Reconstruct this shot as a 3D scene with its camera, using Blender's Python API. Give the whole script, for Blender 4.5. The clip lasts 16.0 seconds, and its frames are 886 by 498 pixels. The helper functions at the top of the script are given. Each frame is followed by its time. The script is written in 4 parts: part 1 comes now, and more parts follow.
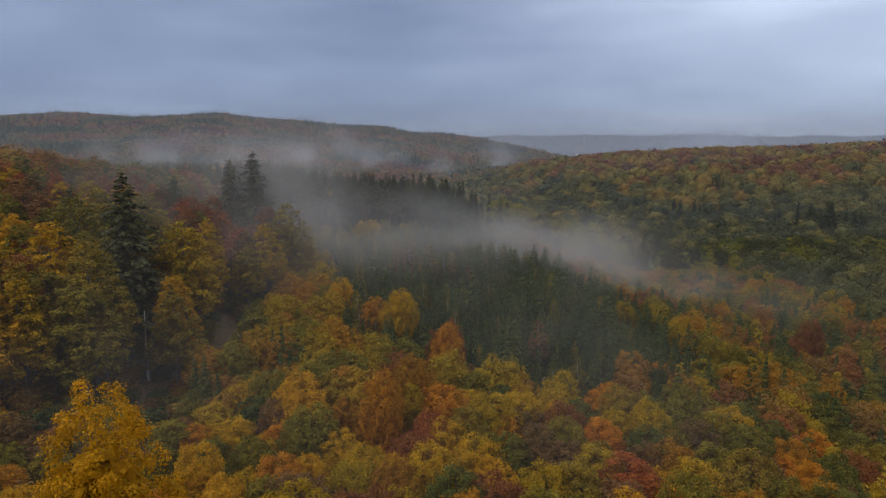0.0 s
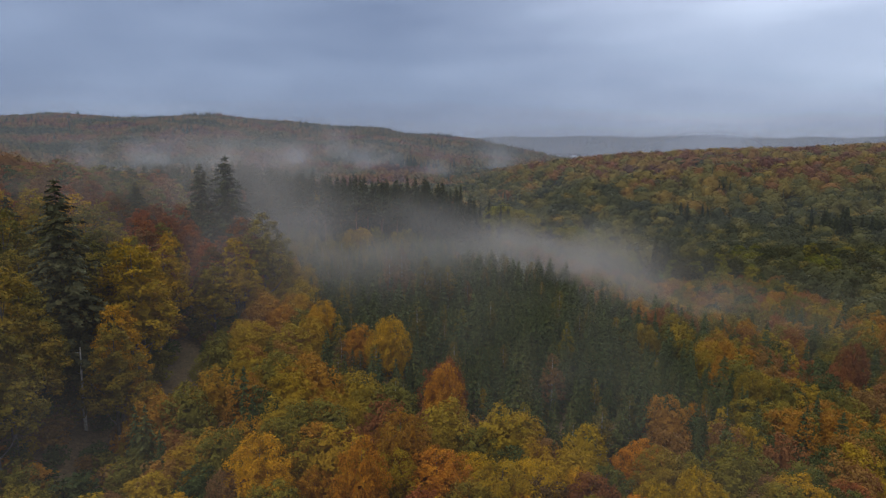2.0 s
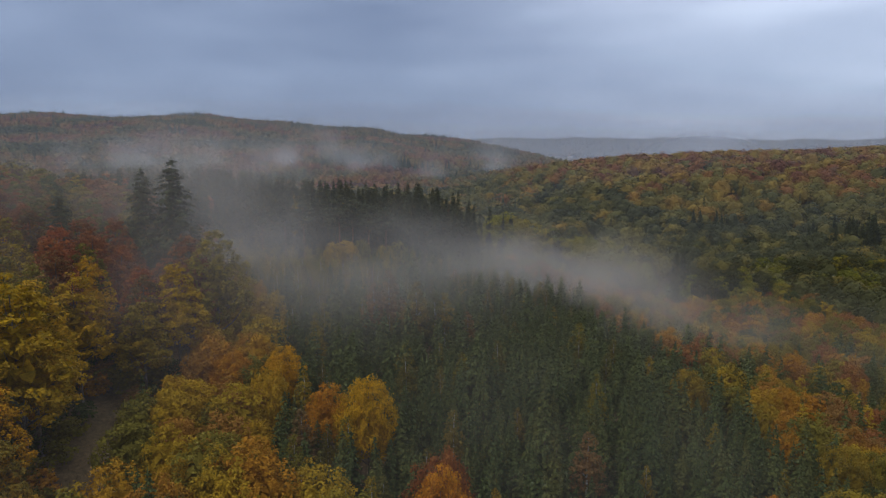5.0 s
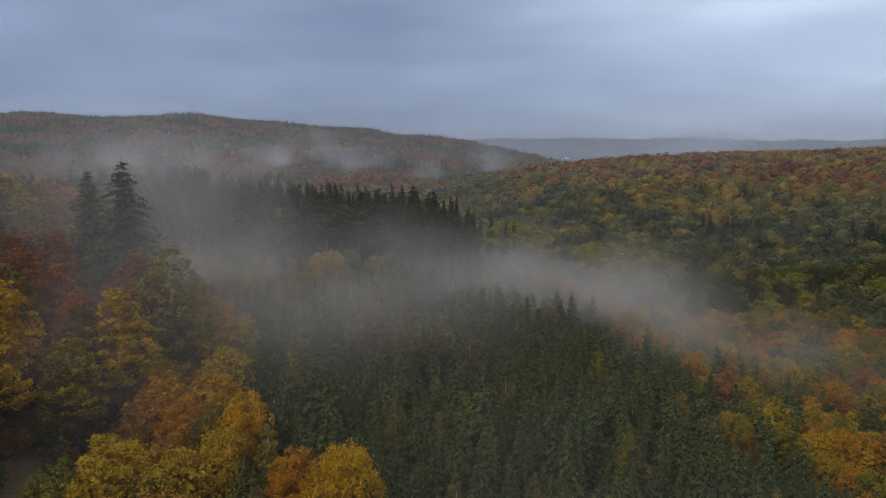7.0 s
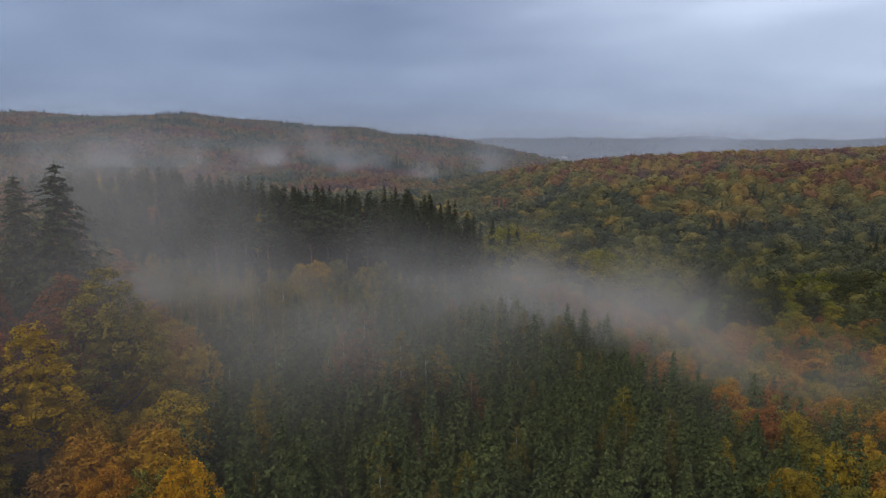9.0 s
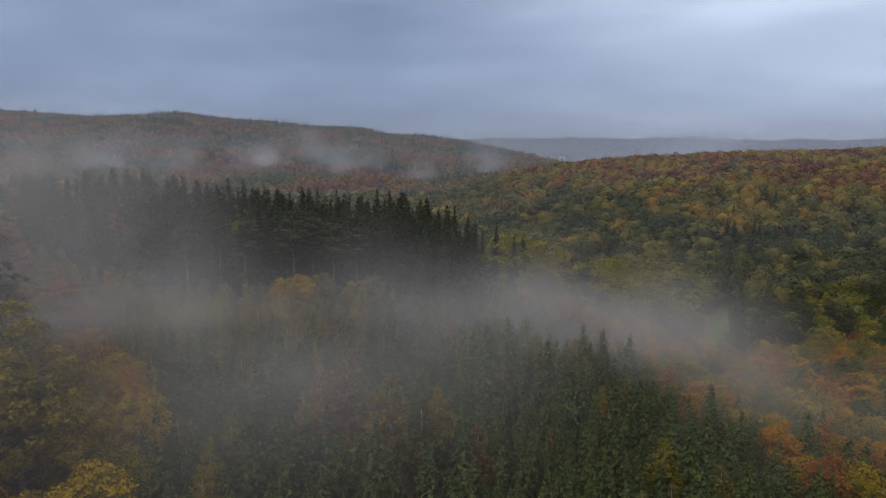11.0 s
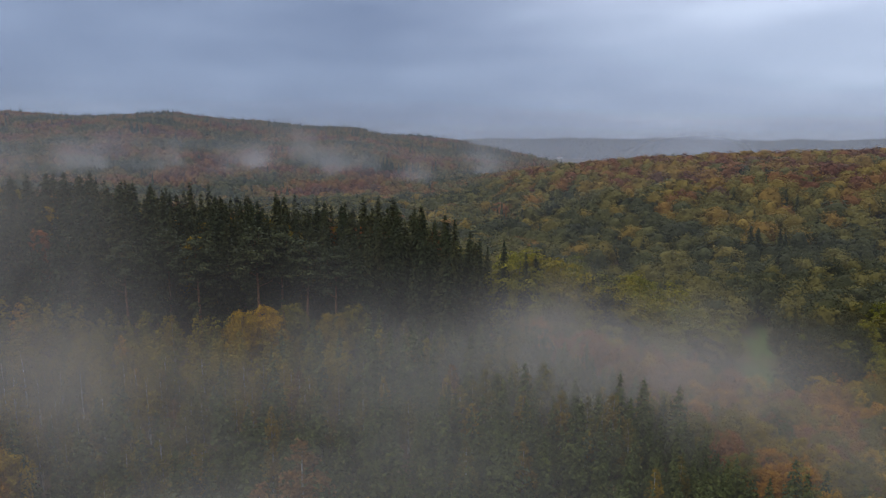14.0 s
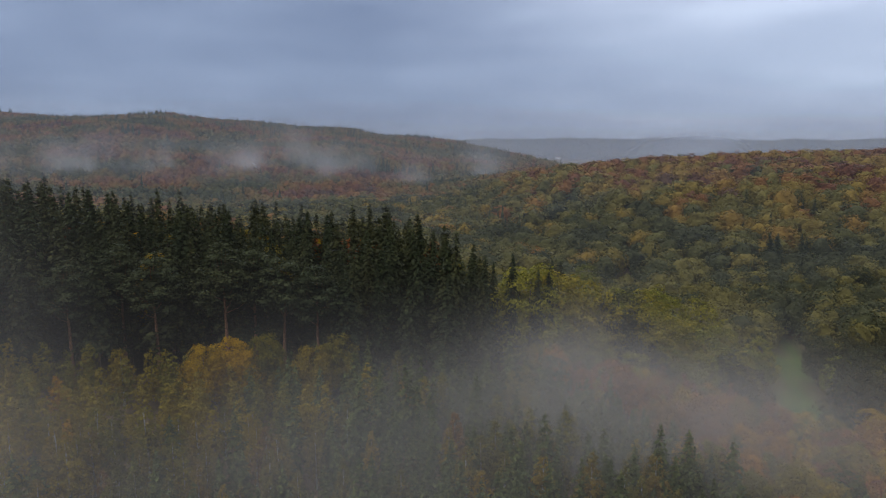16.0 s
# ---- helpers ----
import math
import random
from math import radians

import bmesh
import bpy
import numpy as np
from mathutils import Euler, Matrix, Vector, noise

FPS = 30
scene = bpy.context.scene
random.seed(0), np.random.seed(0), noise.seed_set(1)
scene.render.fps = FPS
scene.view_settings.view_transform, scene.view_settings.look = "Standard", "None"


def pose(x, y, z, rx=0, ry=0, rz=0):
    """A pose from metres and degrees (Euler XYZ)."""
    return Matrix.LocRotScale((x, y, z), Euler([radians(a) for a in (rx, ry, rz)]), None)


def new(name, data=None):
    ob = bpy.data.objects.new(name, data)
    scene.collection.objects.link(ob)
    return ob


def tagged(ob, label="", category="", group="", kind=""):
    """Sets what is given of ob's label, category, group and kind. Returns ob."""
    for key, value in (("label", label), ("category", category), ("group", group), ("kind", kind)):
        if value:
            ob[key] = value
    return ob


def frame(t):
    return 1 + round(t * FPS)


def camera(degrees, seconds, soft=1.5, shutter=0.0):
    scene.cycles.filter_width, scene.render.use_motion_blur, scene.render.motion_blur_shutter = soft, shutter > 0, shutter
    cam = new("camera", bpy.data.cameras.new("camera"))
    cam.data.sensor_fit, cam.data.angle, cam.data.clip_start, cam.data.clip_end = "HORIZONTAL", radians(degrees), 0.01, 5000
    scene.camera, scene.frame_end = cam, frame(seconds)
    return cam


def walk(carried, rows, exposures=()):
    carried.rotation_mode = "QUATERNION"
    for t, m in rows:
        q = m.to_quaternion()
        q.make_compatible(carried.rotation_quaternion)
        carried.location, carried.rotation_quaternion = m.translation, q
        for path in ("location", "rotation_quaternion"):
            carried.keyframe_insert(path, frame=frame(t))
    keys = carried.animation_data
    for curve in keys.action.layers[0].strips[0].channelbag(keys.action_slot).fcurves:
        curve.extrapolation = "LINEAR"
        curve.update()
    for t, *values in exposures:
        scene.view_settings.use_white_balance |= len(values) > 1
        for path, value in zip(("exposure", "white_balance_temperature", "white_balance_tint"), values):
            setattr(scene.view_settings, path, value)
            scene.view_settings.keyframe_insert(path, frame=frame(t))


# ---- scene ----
cam = camera(68.0, 16.0, 1.15)
# seconds, eye x, y, z, tilt, turn, lean
PATH = [
    (0.0, 0.22, -0.91, 59.77, 81.009, -6.602, -0.10),
    (1.0, 1.56, 11.24, 59.92, 81.068, -6.778, -0.13),
    (2.0, 2.98, 23.26, 60.00, 81.126, -6.947, -0.09),
    (3.0, 4.37, 35.19, 60.11, 81.111, -7.145, 0.00),
    (4.0, 5.70, 46.98, 60.20, 81.167, -7.297, 0.05),
    (6.5, 9.08, 76.22, 60.16, 81.247, -7.687, 0.09),
    (8.0, 11.26, 93.15, 60.10, 81.269, -7.890, 0.07),
    (9.0, 12.87, 104.27, 60.04, 81.231, -8.024, 0.03),
    (11.5, 16.45, 133.24, 59.75, 81.256, -8.349, 0.07),
    (13.0, 18.76, 150.73, 59.88, 81.268, -8.558, 0.07),
    (14.5, 21.09, 167.82, 59.95, 81.288, -8.689, 0.03),
    (16.0, 23.35, 185.40, 60.18, 81.313, -8.877, -0.07),
]
walk(cam, [(t, pose(x, y, z, tilt, 0, turn) @ pose(0, 0, 0, 0, 0, lean)) for t, x, y, z, tilt, turn, lean in PATH])
scene.cycles.transparent_max_bounces = 96

# ---- sky and sun ----
world = bpy.data.worlds.new("overcast_sky")
scene.world = world
world.use_nodes = True
wt = world.node_tree
wt.nodes.clear()


def wnode(kind, **values):
    n = wt.nodes.new(kind)
    for key, value in values.items():
        n.inputs[key].default_value = value
    return n


def wramp(stops):
    n = wt.nodes.new("ShaderNodeValToRGB")
    while len(n.color_ramp.elements) < len(stops):
        n.color_ramp.elements.new(0.5)
    for e, (at, c) in zip(n.color_ramp.elements, stops):
        e.position, e.color = at, (*c, 1)
    return n


SUN_ELEVATION, SUN_TURN = 48.0, 60.0    # behind thick cloud, ahead to the right
w_out = wt.nodes.new("ShaderNodeOutputWorld")
w_bg = wnode("ShaderNodeBackground", Strength=1.0)
w_sky = wt.nodes.new("ShaderNodeTexSky")
w_sky.sky_type, w_sky.sun_disc = "NISHITA", False
w_sky.sun_elevation, w_sky.sun_rotation = radians(SUN_ELEVATION), radians(SUN_TURN)
w_dim = wnode("ShaderNodeVectorMath")
w_dim.operation = "SCALE"
w_dim.inputs["Scale"].default_value = 0.09
w_tc = wt.nodes.new("ShaderNodeTexCoord")
w_sep = wt.nodes.new("ShaderNodeSeparateXYZ")
# brightness of the cloud layer with height: dull band at the horizon, three times as bright overhead
w_rise = wramp([(0.0, (0.31, 0.39, 0.555)), (0.06, (0.305, 0.39, 0.58)), (0.20, (0.315, 0.39, 0.565)), (0.42, (0.50, 0.57, 0.72)), (0.8, (1.25, 1.26, 1.28)), (1.0, (1.45, 1.44, 1.42))])
# cloud streaks, stretched along the horizon
w_map = wnode("ShaderNodeMapping", Scale=(1.6, 1.6, 9.0))
w_n1 = wnode("ShaderNodeTexNoise", Scale=1.7, Detail=6.0, Roughness=0.54)
w_streak = wramp([(0.30, (0.78, 0.80, 0.84)), (0.5, (1.0, 1.0, 1.0)), (0.72, (1.30, 1.27, 1.22))])
w_m1 = wt.nodes.new("ShaderNodeMix")
w_m1.data_type, w_m1.blend_type = "RGBA", "MULTIPLY"
w_m1.inputs[0].default_value = 1.0
# the thinner, paler cloud before the hidden sun
w_dot = wt.nodes.new("ShaderNodeVectorMath")
w_dot.operation = "DOT_PRODUCT"
w_dot.inputs[1].default_value = (0.60, 0.73, 0.33)
w_pale = wramp([(0.80, (0.81, 0.845, 0.885)), (0.93, (1.18, 1.16, 1.13)), (1.0, (1.9, 1.8, 1.62))])
w_m2 = wt.nodes.new("ShaderNodeMix")
w_m2.data_type, w_m2.blend_type = "RGBA", "MULTIPLY"
w_m2.inputs[0].default_value = 1.0
w_mix = wt.nodes.new("ShaderNodeMix")
w_mix.data_type = "RGBA"
w_mix.inputs[0].default_value = 0.92
link = wt.links.new
link(w_tc.outputs["Generated"], w_sep.inputs[0])
link(w_sep.outputs["Z"], w_rise.inputs[0])
link(w_tc.outputs["Generated"], w_map.inputs["Vector"])
link(w_map.outputs[0], w_n1.inputs["Vector"])
link(w_n1.outputs[0], w_streak.inputs[0])
link(w_rise.outputs[0], w_m1.inputs[6])
link(w_streak.outputs[0], w_m1.inputs[7])
link(w_tc.outputs["Generated"], w_dot.inputs[0])
link(w_dot.outputs["Value"], w_pale.inputs[0])
link(w_m1.outputs[2], w_m2.inputs[6])
link(w_pale.outputs[0], w_m2.inputs[7])
link(w_sky.outputs[0], w_dim.inputs[0])
link(w_dim.outputs[0], w_mix.inputs[6])
link(w_m2.outputs[2], w_mix.inputs[7])
link(w_mix.outputs[2], w_bg.inputs["Color"])
link(w_bg.outputs[0], w_out.inputs["Surface"])

sun = new("sun", bpy.data.lights.new("sun", "SUN"))
sun.data.energy, sun.data.angle, sun.data.color = 1.5, radians(40), (1.0, 0.95, 0.88)
sun.rotation_euler = (radians(90 - SUN_ELEVATION), 0, radians(-SUN_TURN))


# ---- materials ----
def material(name, rough=0.7):
    m = bpy.data.materials.new(name)
    m.use_nodes = True
    b = m.node_tree.nodes["Principled BSDF"]
    b.inputs["Roughness"].default_value = rough
    b.inputs["Specular IOR Level"].default_value = 0.12
    return m, m.node_tree, b


def node(tree, kind, **values):
    n = tree.nodes.new(kind)
    for key, value in values.items():
        n.inputs[key].default_value = value
    return n


def ramp(tree, source, stops, smooth=True):
    n = tree.nodes.new("ShaderNodeValToRGB")
    n.color_ramp.interpolation = "LINEAR" if smooth else "CONSTANT"
    while len(n.color_ramp.elements) < len(stops):
        n.color_ramp.elements.new(0.5)
    for e, (at, c) in zip(n.color_ramp.elements, stops):
        e.position, e.color = at, (*c, 1)
    tree.links.new(source, n.inputs[0])
    return n.outputs[0]


def mixed(tree, fac, a, b, blend="MIX"):
    n = tree.nodes.new("ShaderNodeMix")
    n.data_type, n.blend_type = "RGBA", blend
    for at, v in ((0, fac), (6, a), (7, b)):
        if isinstance(v, (int, float)):
            n.inputs[at].default_value = v
        elif isinstance(v, tuple):
            n.inputs[at].default_value = (*v, 1)
        else:
            tree.links.new(v, n.inputs[at])
    return n.outputs[2]


def leafy(m, tree, b, colour, through_leaf):
    """Leaves: the colour on the surface and some of it shining through."""
    tree.links.new(colour, b.inputs["Base Color"])
    tl = node(tree, "ShaderNodeBsdfTranslucent")
    tree.links.new(colour, tl.inputs["Color"])
    mx = node(tree, "ShaderNodeMixShader", Fac=through_leaf)
    tree.links.new(b.outputs[0], mx.inputs[1])
    tree.links.new(tl.outputs[0], mx.inputs[2])
    tree.links.new(mx.outputs[0], tree.nodes["Material Output"].inputs["Surface"])
    return m


def foliage(name, low, mid, high, through_leaf=0.35):
    """A leaf material of one autumn colour: differs from tree to tree, spray to spray and leaf to leaf."""
    m, tree, b = material(name, 0.6)
    info = tree.nodes.new("ShaderNodeObjectInfo")
    geo = tree.nodes.new("ShaderNodeNewGeometry")
    tc = tree.nodes.new("ShaderNodeTexCoord")
    n1 = node(tree, "ShaderNodeTexNoise", Scale=0.42, Detail=5.0, Roughness=0.62)
    tree.links.new(tc.outputs["Object"], n1.inputs["Vector"])
    n2 = node(tree, "ShaderNodeTexNoise", Scale=3.2, Detail=3.0, Roughness=0.7)
    tree.links.new(tc.outputs["Object"], n2.inputs["Vector"])
    c1 = mixed(tree, 1.0, ramp(tree, n1.outputs[0], [(0.30, low), (0.52, mid), (0.72, high)]), ramp(tree, n2.outputs[0], [(0.32, (0.80, 0.81, 0.82)), (0.5, (1, 1, 1)), (0.68, (1.2, 1.18, 1.12))]), "MULTIPLY")
    c2 = ramp(tree, geo.outputs["Random Per Island"], [(0.0, (0.72, 0.74, 0.76)), (0.5, (1, 1, 1)), (1.0, (1.28, 1.24, 1.10))])
    c3 = ramp(tree, info.outputs["Random"], [(0.0, (0.68, 0.76, 0.76)), (0.5, (1, 1, 1)), (1.0, (1.25, 1.05, 0.95))])
    return leafy(m, tree, b, mixed(tree, 1.0, mixed(tree, 1.0, c1, c2, "MULTIPLY"), c3, "MULTIPLY"), through_leaf)


YELLOW = foliage("yellow_leaves", (0.231, 0.138, 0.005), (0.375, 0.219, 0.0043), (0.479, 0.273, 0.0058))
ORANGE = foliage("orange_leaves", (0.234, 0.0926, 0.0072), (0.385, 0.154, 0.0072), (0.46, 0.224, 0.0086))
RUST = foliage("rust_leaves", (0.133, 0.0456, 0.0179), (0.24, 0.0746, 0.0211), (0.319, 0.124, 0.0244))
BROWN = foliage("brown_leaves", (0.0997, 0.0563, 0.0248), (0.168, 0.0902, 0.0319), (0.221, 0.122, 0.0354))
OLIVE = foliage("olive_leaves", (0.0959, 0.0801, 0.0107), (0.174, 0.135, 0.013), (0.288, 0.201, 0.0154))
GREEN = foliage("green_leaves", (0.0546, 0.0647, 0.0123), (0.101, 0.1, 0.0154), (0.187, 0.153, 0.0169))
GREY_GREEN = foliage("grey_green_leaves", (0.0276, 0.0329, 0.0146), (0.0476, 0.0512, 0.0185), (0.0767, 0.0732, 0.0225))
LIME = foliage("yellow_green_leaves", (0.0945, 0.0974, 0.0144), (0.169, 0.158, 0.018), (0.243, 0.215, 0.0225))
PALE = foliage("pale_birch_leaves", (0.0773, 0.0699, 0.018), (0.125, 0.103, 0.0225), (0.187, 0.138, 0.0234))
NEEDLE = foliage("spruce_needles", (0.0331, 0.0438, 0.014), (0.056, 0.069, 0.0194), (0.0918, 0.103, 0.0259), 0.12)
NEEDLE_OLD = foliage("old_spruce_needles", (0.0189, 0.024, 0.01), (0.0311, 0.0384, 0.014), (0.0513, 0.0576, 0.019), 0.1)
NEEDLE_FIR = foliage("fir_needles", (0.0336, 0.0384, 0.0176), (0.054, 0.0576, 0.0242), (0.084, 0.084, 0.033), 0.12)
NEEDLE_PINE = foliage("pine_needles", (0.022, 0.0291, 0.0119), (0.038, 0.0452, 0.0178), (0.055, 0.0605, 0.0238), 0.1)


def bark(name, dark, light, scale):
    m, tree, b = material(name, 0.85)
    tc = tree.nodes.new("ShaderNodeTexCoord")
    mp = node(tree, "ShaderNodeMapping", Scale=scale)
    n1 = node(tree, "ShaderNodeTexNoise", Scale=2.5, Detail=6.0, Roughness=0.65)
    tree.links.new(tc.outputs["Object"], mp.inputs["Vector"])
    tree.links.new(mp.outputs[0], n1.inputs["Vector"])
    tree.links.new(ramp(tree, n1.outputs[0], [(0.35, dark), (0.62, light)]), b.inputs["Base Color"])
    bp = node(tree, "ShaderNodeBump", Strength=0.6, Distance=0.05)
    tree.links.new(n1.outputs[0], bp.inputs["Height"])
    tree.links.new(bp.outputs[0], b.inputs["Normal"])
    return m


BARK = bark("grey_bark", (0.05, 0.042, 0.035), (0.16, 0.14, 0.12), (6, 6, 1.2))
BARK_SPRUCE = bark("brown_bark", (0.05, 0.038, 0.03), (0.13, 0.10, 0.08), (6, 6, 2))
BARK_PINE = bark("red_pine_bark", (0.09, 0.05, 0.03), (0.25, 0.13, 0.075), (5, 5, 1.5))
BARK_BIRCH = bark("white_birch_bark", (0.10, 0.095, 0.09), (0.58, 0.56, 0.52), (1.5, 1.5, 3))
BARK_DEAD = bark("bleached_bark", (0.26, 0.24, 0.22), (0.55, 0.53, 0.49), (5, 5, 1))

AUTUMN = [(0.0, (0.042, 0.045, 0.020)), (0.14, (0.058, 0.060, 0.022)), (0.28, (0.092, 0.086, 0.024)), (0.42, (0.140, 0.115, 0.028)),
          (0.55, (0.205, 0.138, 0.026)), (0.67, (0.200, 0.098, 0.026)), (0.78, (0.155, 0.062, 0.028)), (0.90, (0.118, 0.048, 0.028)), (1.0, (0.115, 0.066, 0.040))]


def far_foliage(name, leaf_scale, tones):
    """Woods whose trees each carry a tone of their own in the attribute "tone"."""
    m, tree, b = material(name, 0.7)
    at = tree.nodes.new("ShaderNodeAttribute")
    at.attribute_name = "tone"
    geo = tree.nodes.new("ShaderNodeNewGeometry")
    n1 = node(tree, "ShaderNodeTexNoise", Scale=leaf_scale, Detail=4.0, Roughness=0.7)
    tree.links.new(geo.outputs["Position"], n1.inputs["Vector"])
    c1 = ramp(tree, at.outputs["Fac"], tones)
    c2 = ramp(tree, n1.outputs[0], [(0.3, (0.88, 0.89, 0.90)), (0.5, (1, 1, 1)), (0.72, (1.12, 1.10, 1.05))])
    c3 = ramp(tree, geo.outputs["Random Per Island"], [(0.0, (0.90, 0.90, 0.91)), (1.0, (1.10, 1.09, 1.04))])
    return leafy(m, tree, b, mixed(tree, 1.0, mixed(tree, 1.0, c1, c2, "MULTIPLY"), c3, "MULTIPLY"), 0.2)


AUTUMN_FAR = [(0.0, (0.034, 0.042, 0.022)), (0.30, (0.066, 0.068, 0.026)), (0.5, (0.125, 0.088, 0.028)), (0.68, (0.165, 0.082, 0.028)), (0.84, (0.130, 0.050, 0.026)), (1.0, (0.085, 0.050, 0.034))]
WOODS = far_foliage("mixed_autumn_woods", 0.8, AUTUMN)
AUTUMN_NEAR = [(0.0, (0.021, 0.0294, 0.0105)), (0.20, (0.0455, 0.0595, 0.014)), (0.40, (0.126, 0.105, 0.0119)), (0.54, (0.28, 0.175, 0.007)), (0.64, (0.287, 0.126, 0.007)), (0.72, (0.175, 0.0945, 0.0245)),
               (0.80, (0.196, 0.07, 0.0182)), (0.97, (0.154, 0.084, 0.0315))]
WOODS_NEAR = far_foliage("near_autumn_woods", 0.8, AUTUMN_NEAR)
WOODS_FAR = far_foliage("distant_autumn_woods", 0.25, AUTUMN_FAR)



def plaster(name, tint):
    m, tree, b = material(name, 0.9)
    geo = tree.nodes.new("ShaderNodeNewGeometry")
    n1 = node(tree, "ShaderNodeTexNoise", Scale=0.6, Detail=5.0)
    tree.links.new(geo.outputs["Position"], n1.inputs["Vector"])
    tree.links.new(mixed(tree, 1.0, ramp(tree, n1.outputs[0], [(0.35, (0.78, 0.78, 0.78)), (0.65, (1, 1, 1))]), tint, "MULTIPLY"), b.inputs["Base Color"])
    return m


PLASTER = [plaster("white_plaster", (0.80, 0.79, 0.76)), plaster("cream_plaster", (0.72, 0.66, 0.54))]
ROOF_TILE = plaster("brown_roof_tiles", (0.20, 0.10, 0.07))
PANE = plaster("dark_window", (0.06, 0.065, 0.07))

# forest floor, meadow and far fields on one sheet
GROUND, gt, gb = material("forest_floor", 0.95)
g_at = gt.nodes.new("ShaderNodeAttribute")
g_at.attribute_name = "meadow"
g_geo = gt.nodes.new("ShaderNodeNewGeometry")
g_n1 = node(gt, "ShaderNodeTexNoise", Scale=0.05, Detail=6.0, Roughness=0.6)
g_n2 = node(gt, "ShaderNodeTexNoise", Scale=1.3, Detail=5.0, Roughness=0.7)
for n in (g_n1, g_n2):
    gt.links.new(g_geo.outputs["Position"], n.inputs["Vector"])
g_floor = mixed(gt, 1.0, ramp(gt, g_n1.outputs[0], [(0.3, (0.085, 0.07, 0.040)), (0.5, (0.13, 0.095, 0.055)), (0.7, (0.17, 0.12, 0.065))]),
                ramp(gt, g_n2.outputs[0], [(0.3, (0.6, 0.6, 0.6)), (0.7, (1.3, 1.25, 1.2))]), "MULTIPLY")
g_grass = mixed(gt, 1.0, ramp(gt, g_n1.outputs[0], [(0.3, (0.05, 0.085, 0.018)), (0.6, (0.075, 0.115, 0.026)), (0.75, (0.10, 0.12, 0.035))]),
                ramp(gt, g_n2.outputs[0], [(0.3, (0.75, 0.78, 0.75)), (0.7, (1.2, 1.18, 1.1))]), "MULTIPLY")
gt.links.new(mixed(gt, g_at.outputs["Fac"], g_floor, g_grass), gb.inputs["Base Color"])
g_bp = node(gt, "ShaderNodeBump", Strength=0.5, Distance=0.3)
gt.links.new(g_n2.outputs[0], g_bp.inputs["Height"])
gt.links.new(g_bp.outputs[0], gb.inputs["Normal"])


def vapour(name, colour, wisp_scale, low, high):
    """Thin mist: the attribute "vapour" gives how much of it hangs there, a noise tears it into wisps."""
    m = bpy.data.materials.new(name)
    m.use_nodes = True
    tree = m.node_tree
    tree.nodes.remove(tree.nodes["Principled BSDF"])
    at = tree.nodes.new("ShaderNodeAttribute")
    at.attribute_name = "vapour"
    geo = tree.nodes.new("ShaderNodeNewGeometry")
    mp = node(tree, "ShaderNodeMapping", Scale=wisp_scale)
    n1 = node(tree, "ShaderNodeTexNoise", Scale=1.0, Detail=4.0, Roughness=0.55, Distortion=0.4)
    tree.links.new(geo.outputs["Position"], mp.inputs["Vector"])
    tree.links.new(mp.outputs[0], n1.inputs["Vector"])
    rg = node(tree, "ShaderNodeMapRange")
    rg.interpolation_type = "SMOOTHSTEP"
    for key, v in (("From Min", low), ("From Max", high), ("To Min", 0.0), ("To Max", 1.0)):
        rg.inputs[key].default_value = v
    tree.links.new(n1.outputs[0], rg.inputs["Value"])
    mul = node(tree, "ShaderNodeMath")
    mul.operation = "MULTIPLY"
    tree.links.new(rg.outputs[0], mul.inputs[0])
    tree.links.new(at.outputs["Fac"], mul.inputs[1])
    df = node(tree, "ShaderNodeBsdfDiffuse", Color=(*colour, 1))
    tl = node(tree, "ShaderNodeBsdfTranslucent", Color=(*colour, 1))
    half = node(tree, "ShaderNodeMixShader", Fac=0.5)
    clear = node(tree, "ShaderNodeBsdfTransparent")
    mx = node(tree, "ShaderNodeMixShader")
    tree.links.new(df.outputs[0], half.inputs[1])
    tree.links.new(tl.outputs[0], half.inputs[2])
    tree.links.new(mul.outputs[0], mx.inputs["Fac"])
    tree.links.new(clear.outputs[0], mx.inputs[1])
    tree.links.new(half.outputs[0], mx.inputs[2])
    tree.links.new(mx.outputs[0], tree.nodes["Material Output"].inputs["Surface"])
    return m


MIST = vapour("valley_mist", (0.655, 0.615, 0.58), (0.024, 0.024, 0.036), 0.30, 0.68)
HAZE = vapour("distance_haze", (0.60, 0.65, 0.76), (0.0015, 0.0015, 0.004), -0.6, 0.6)
STEAM = vapour("hillside_steam", (0.68, 0.66, 0.66), (0.020, 0.014, 0.017), 0.40, 0.66)


# ---- lie of the land ----
def bell(u):
    return np.exp(-0.5 * u * u)


def step(u):
    return 1 / (1 + np.exp(-np.clip(u, -40, 40)))


def ramped(u):
    u = np.clip(u, 0, 1)
    return u * u * (3 - 2 * u)


def waves(x, y, scale, seed):
    """A soft unevenness between about -1 and 1."""
    r = np.random.RandomState(seed)
    out = 0
    for k in range(5):
        a, ph = r.uniform(0, 6.283), r.uniform(0, 6.283)
        w = 6.283 / (scale * r.uniform(0.6, 1.6))
        out = out + np.sin(w * (x * np.cos(a) + y * np.sin(a)) + ph)
    return out / 3.2


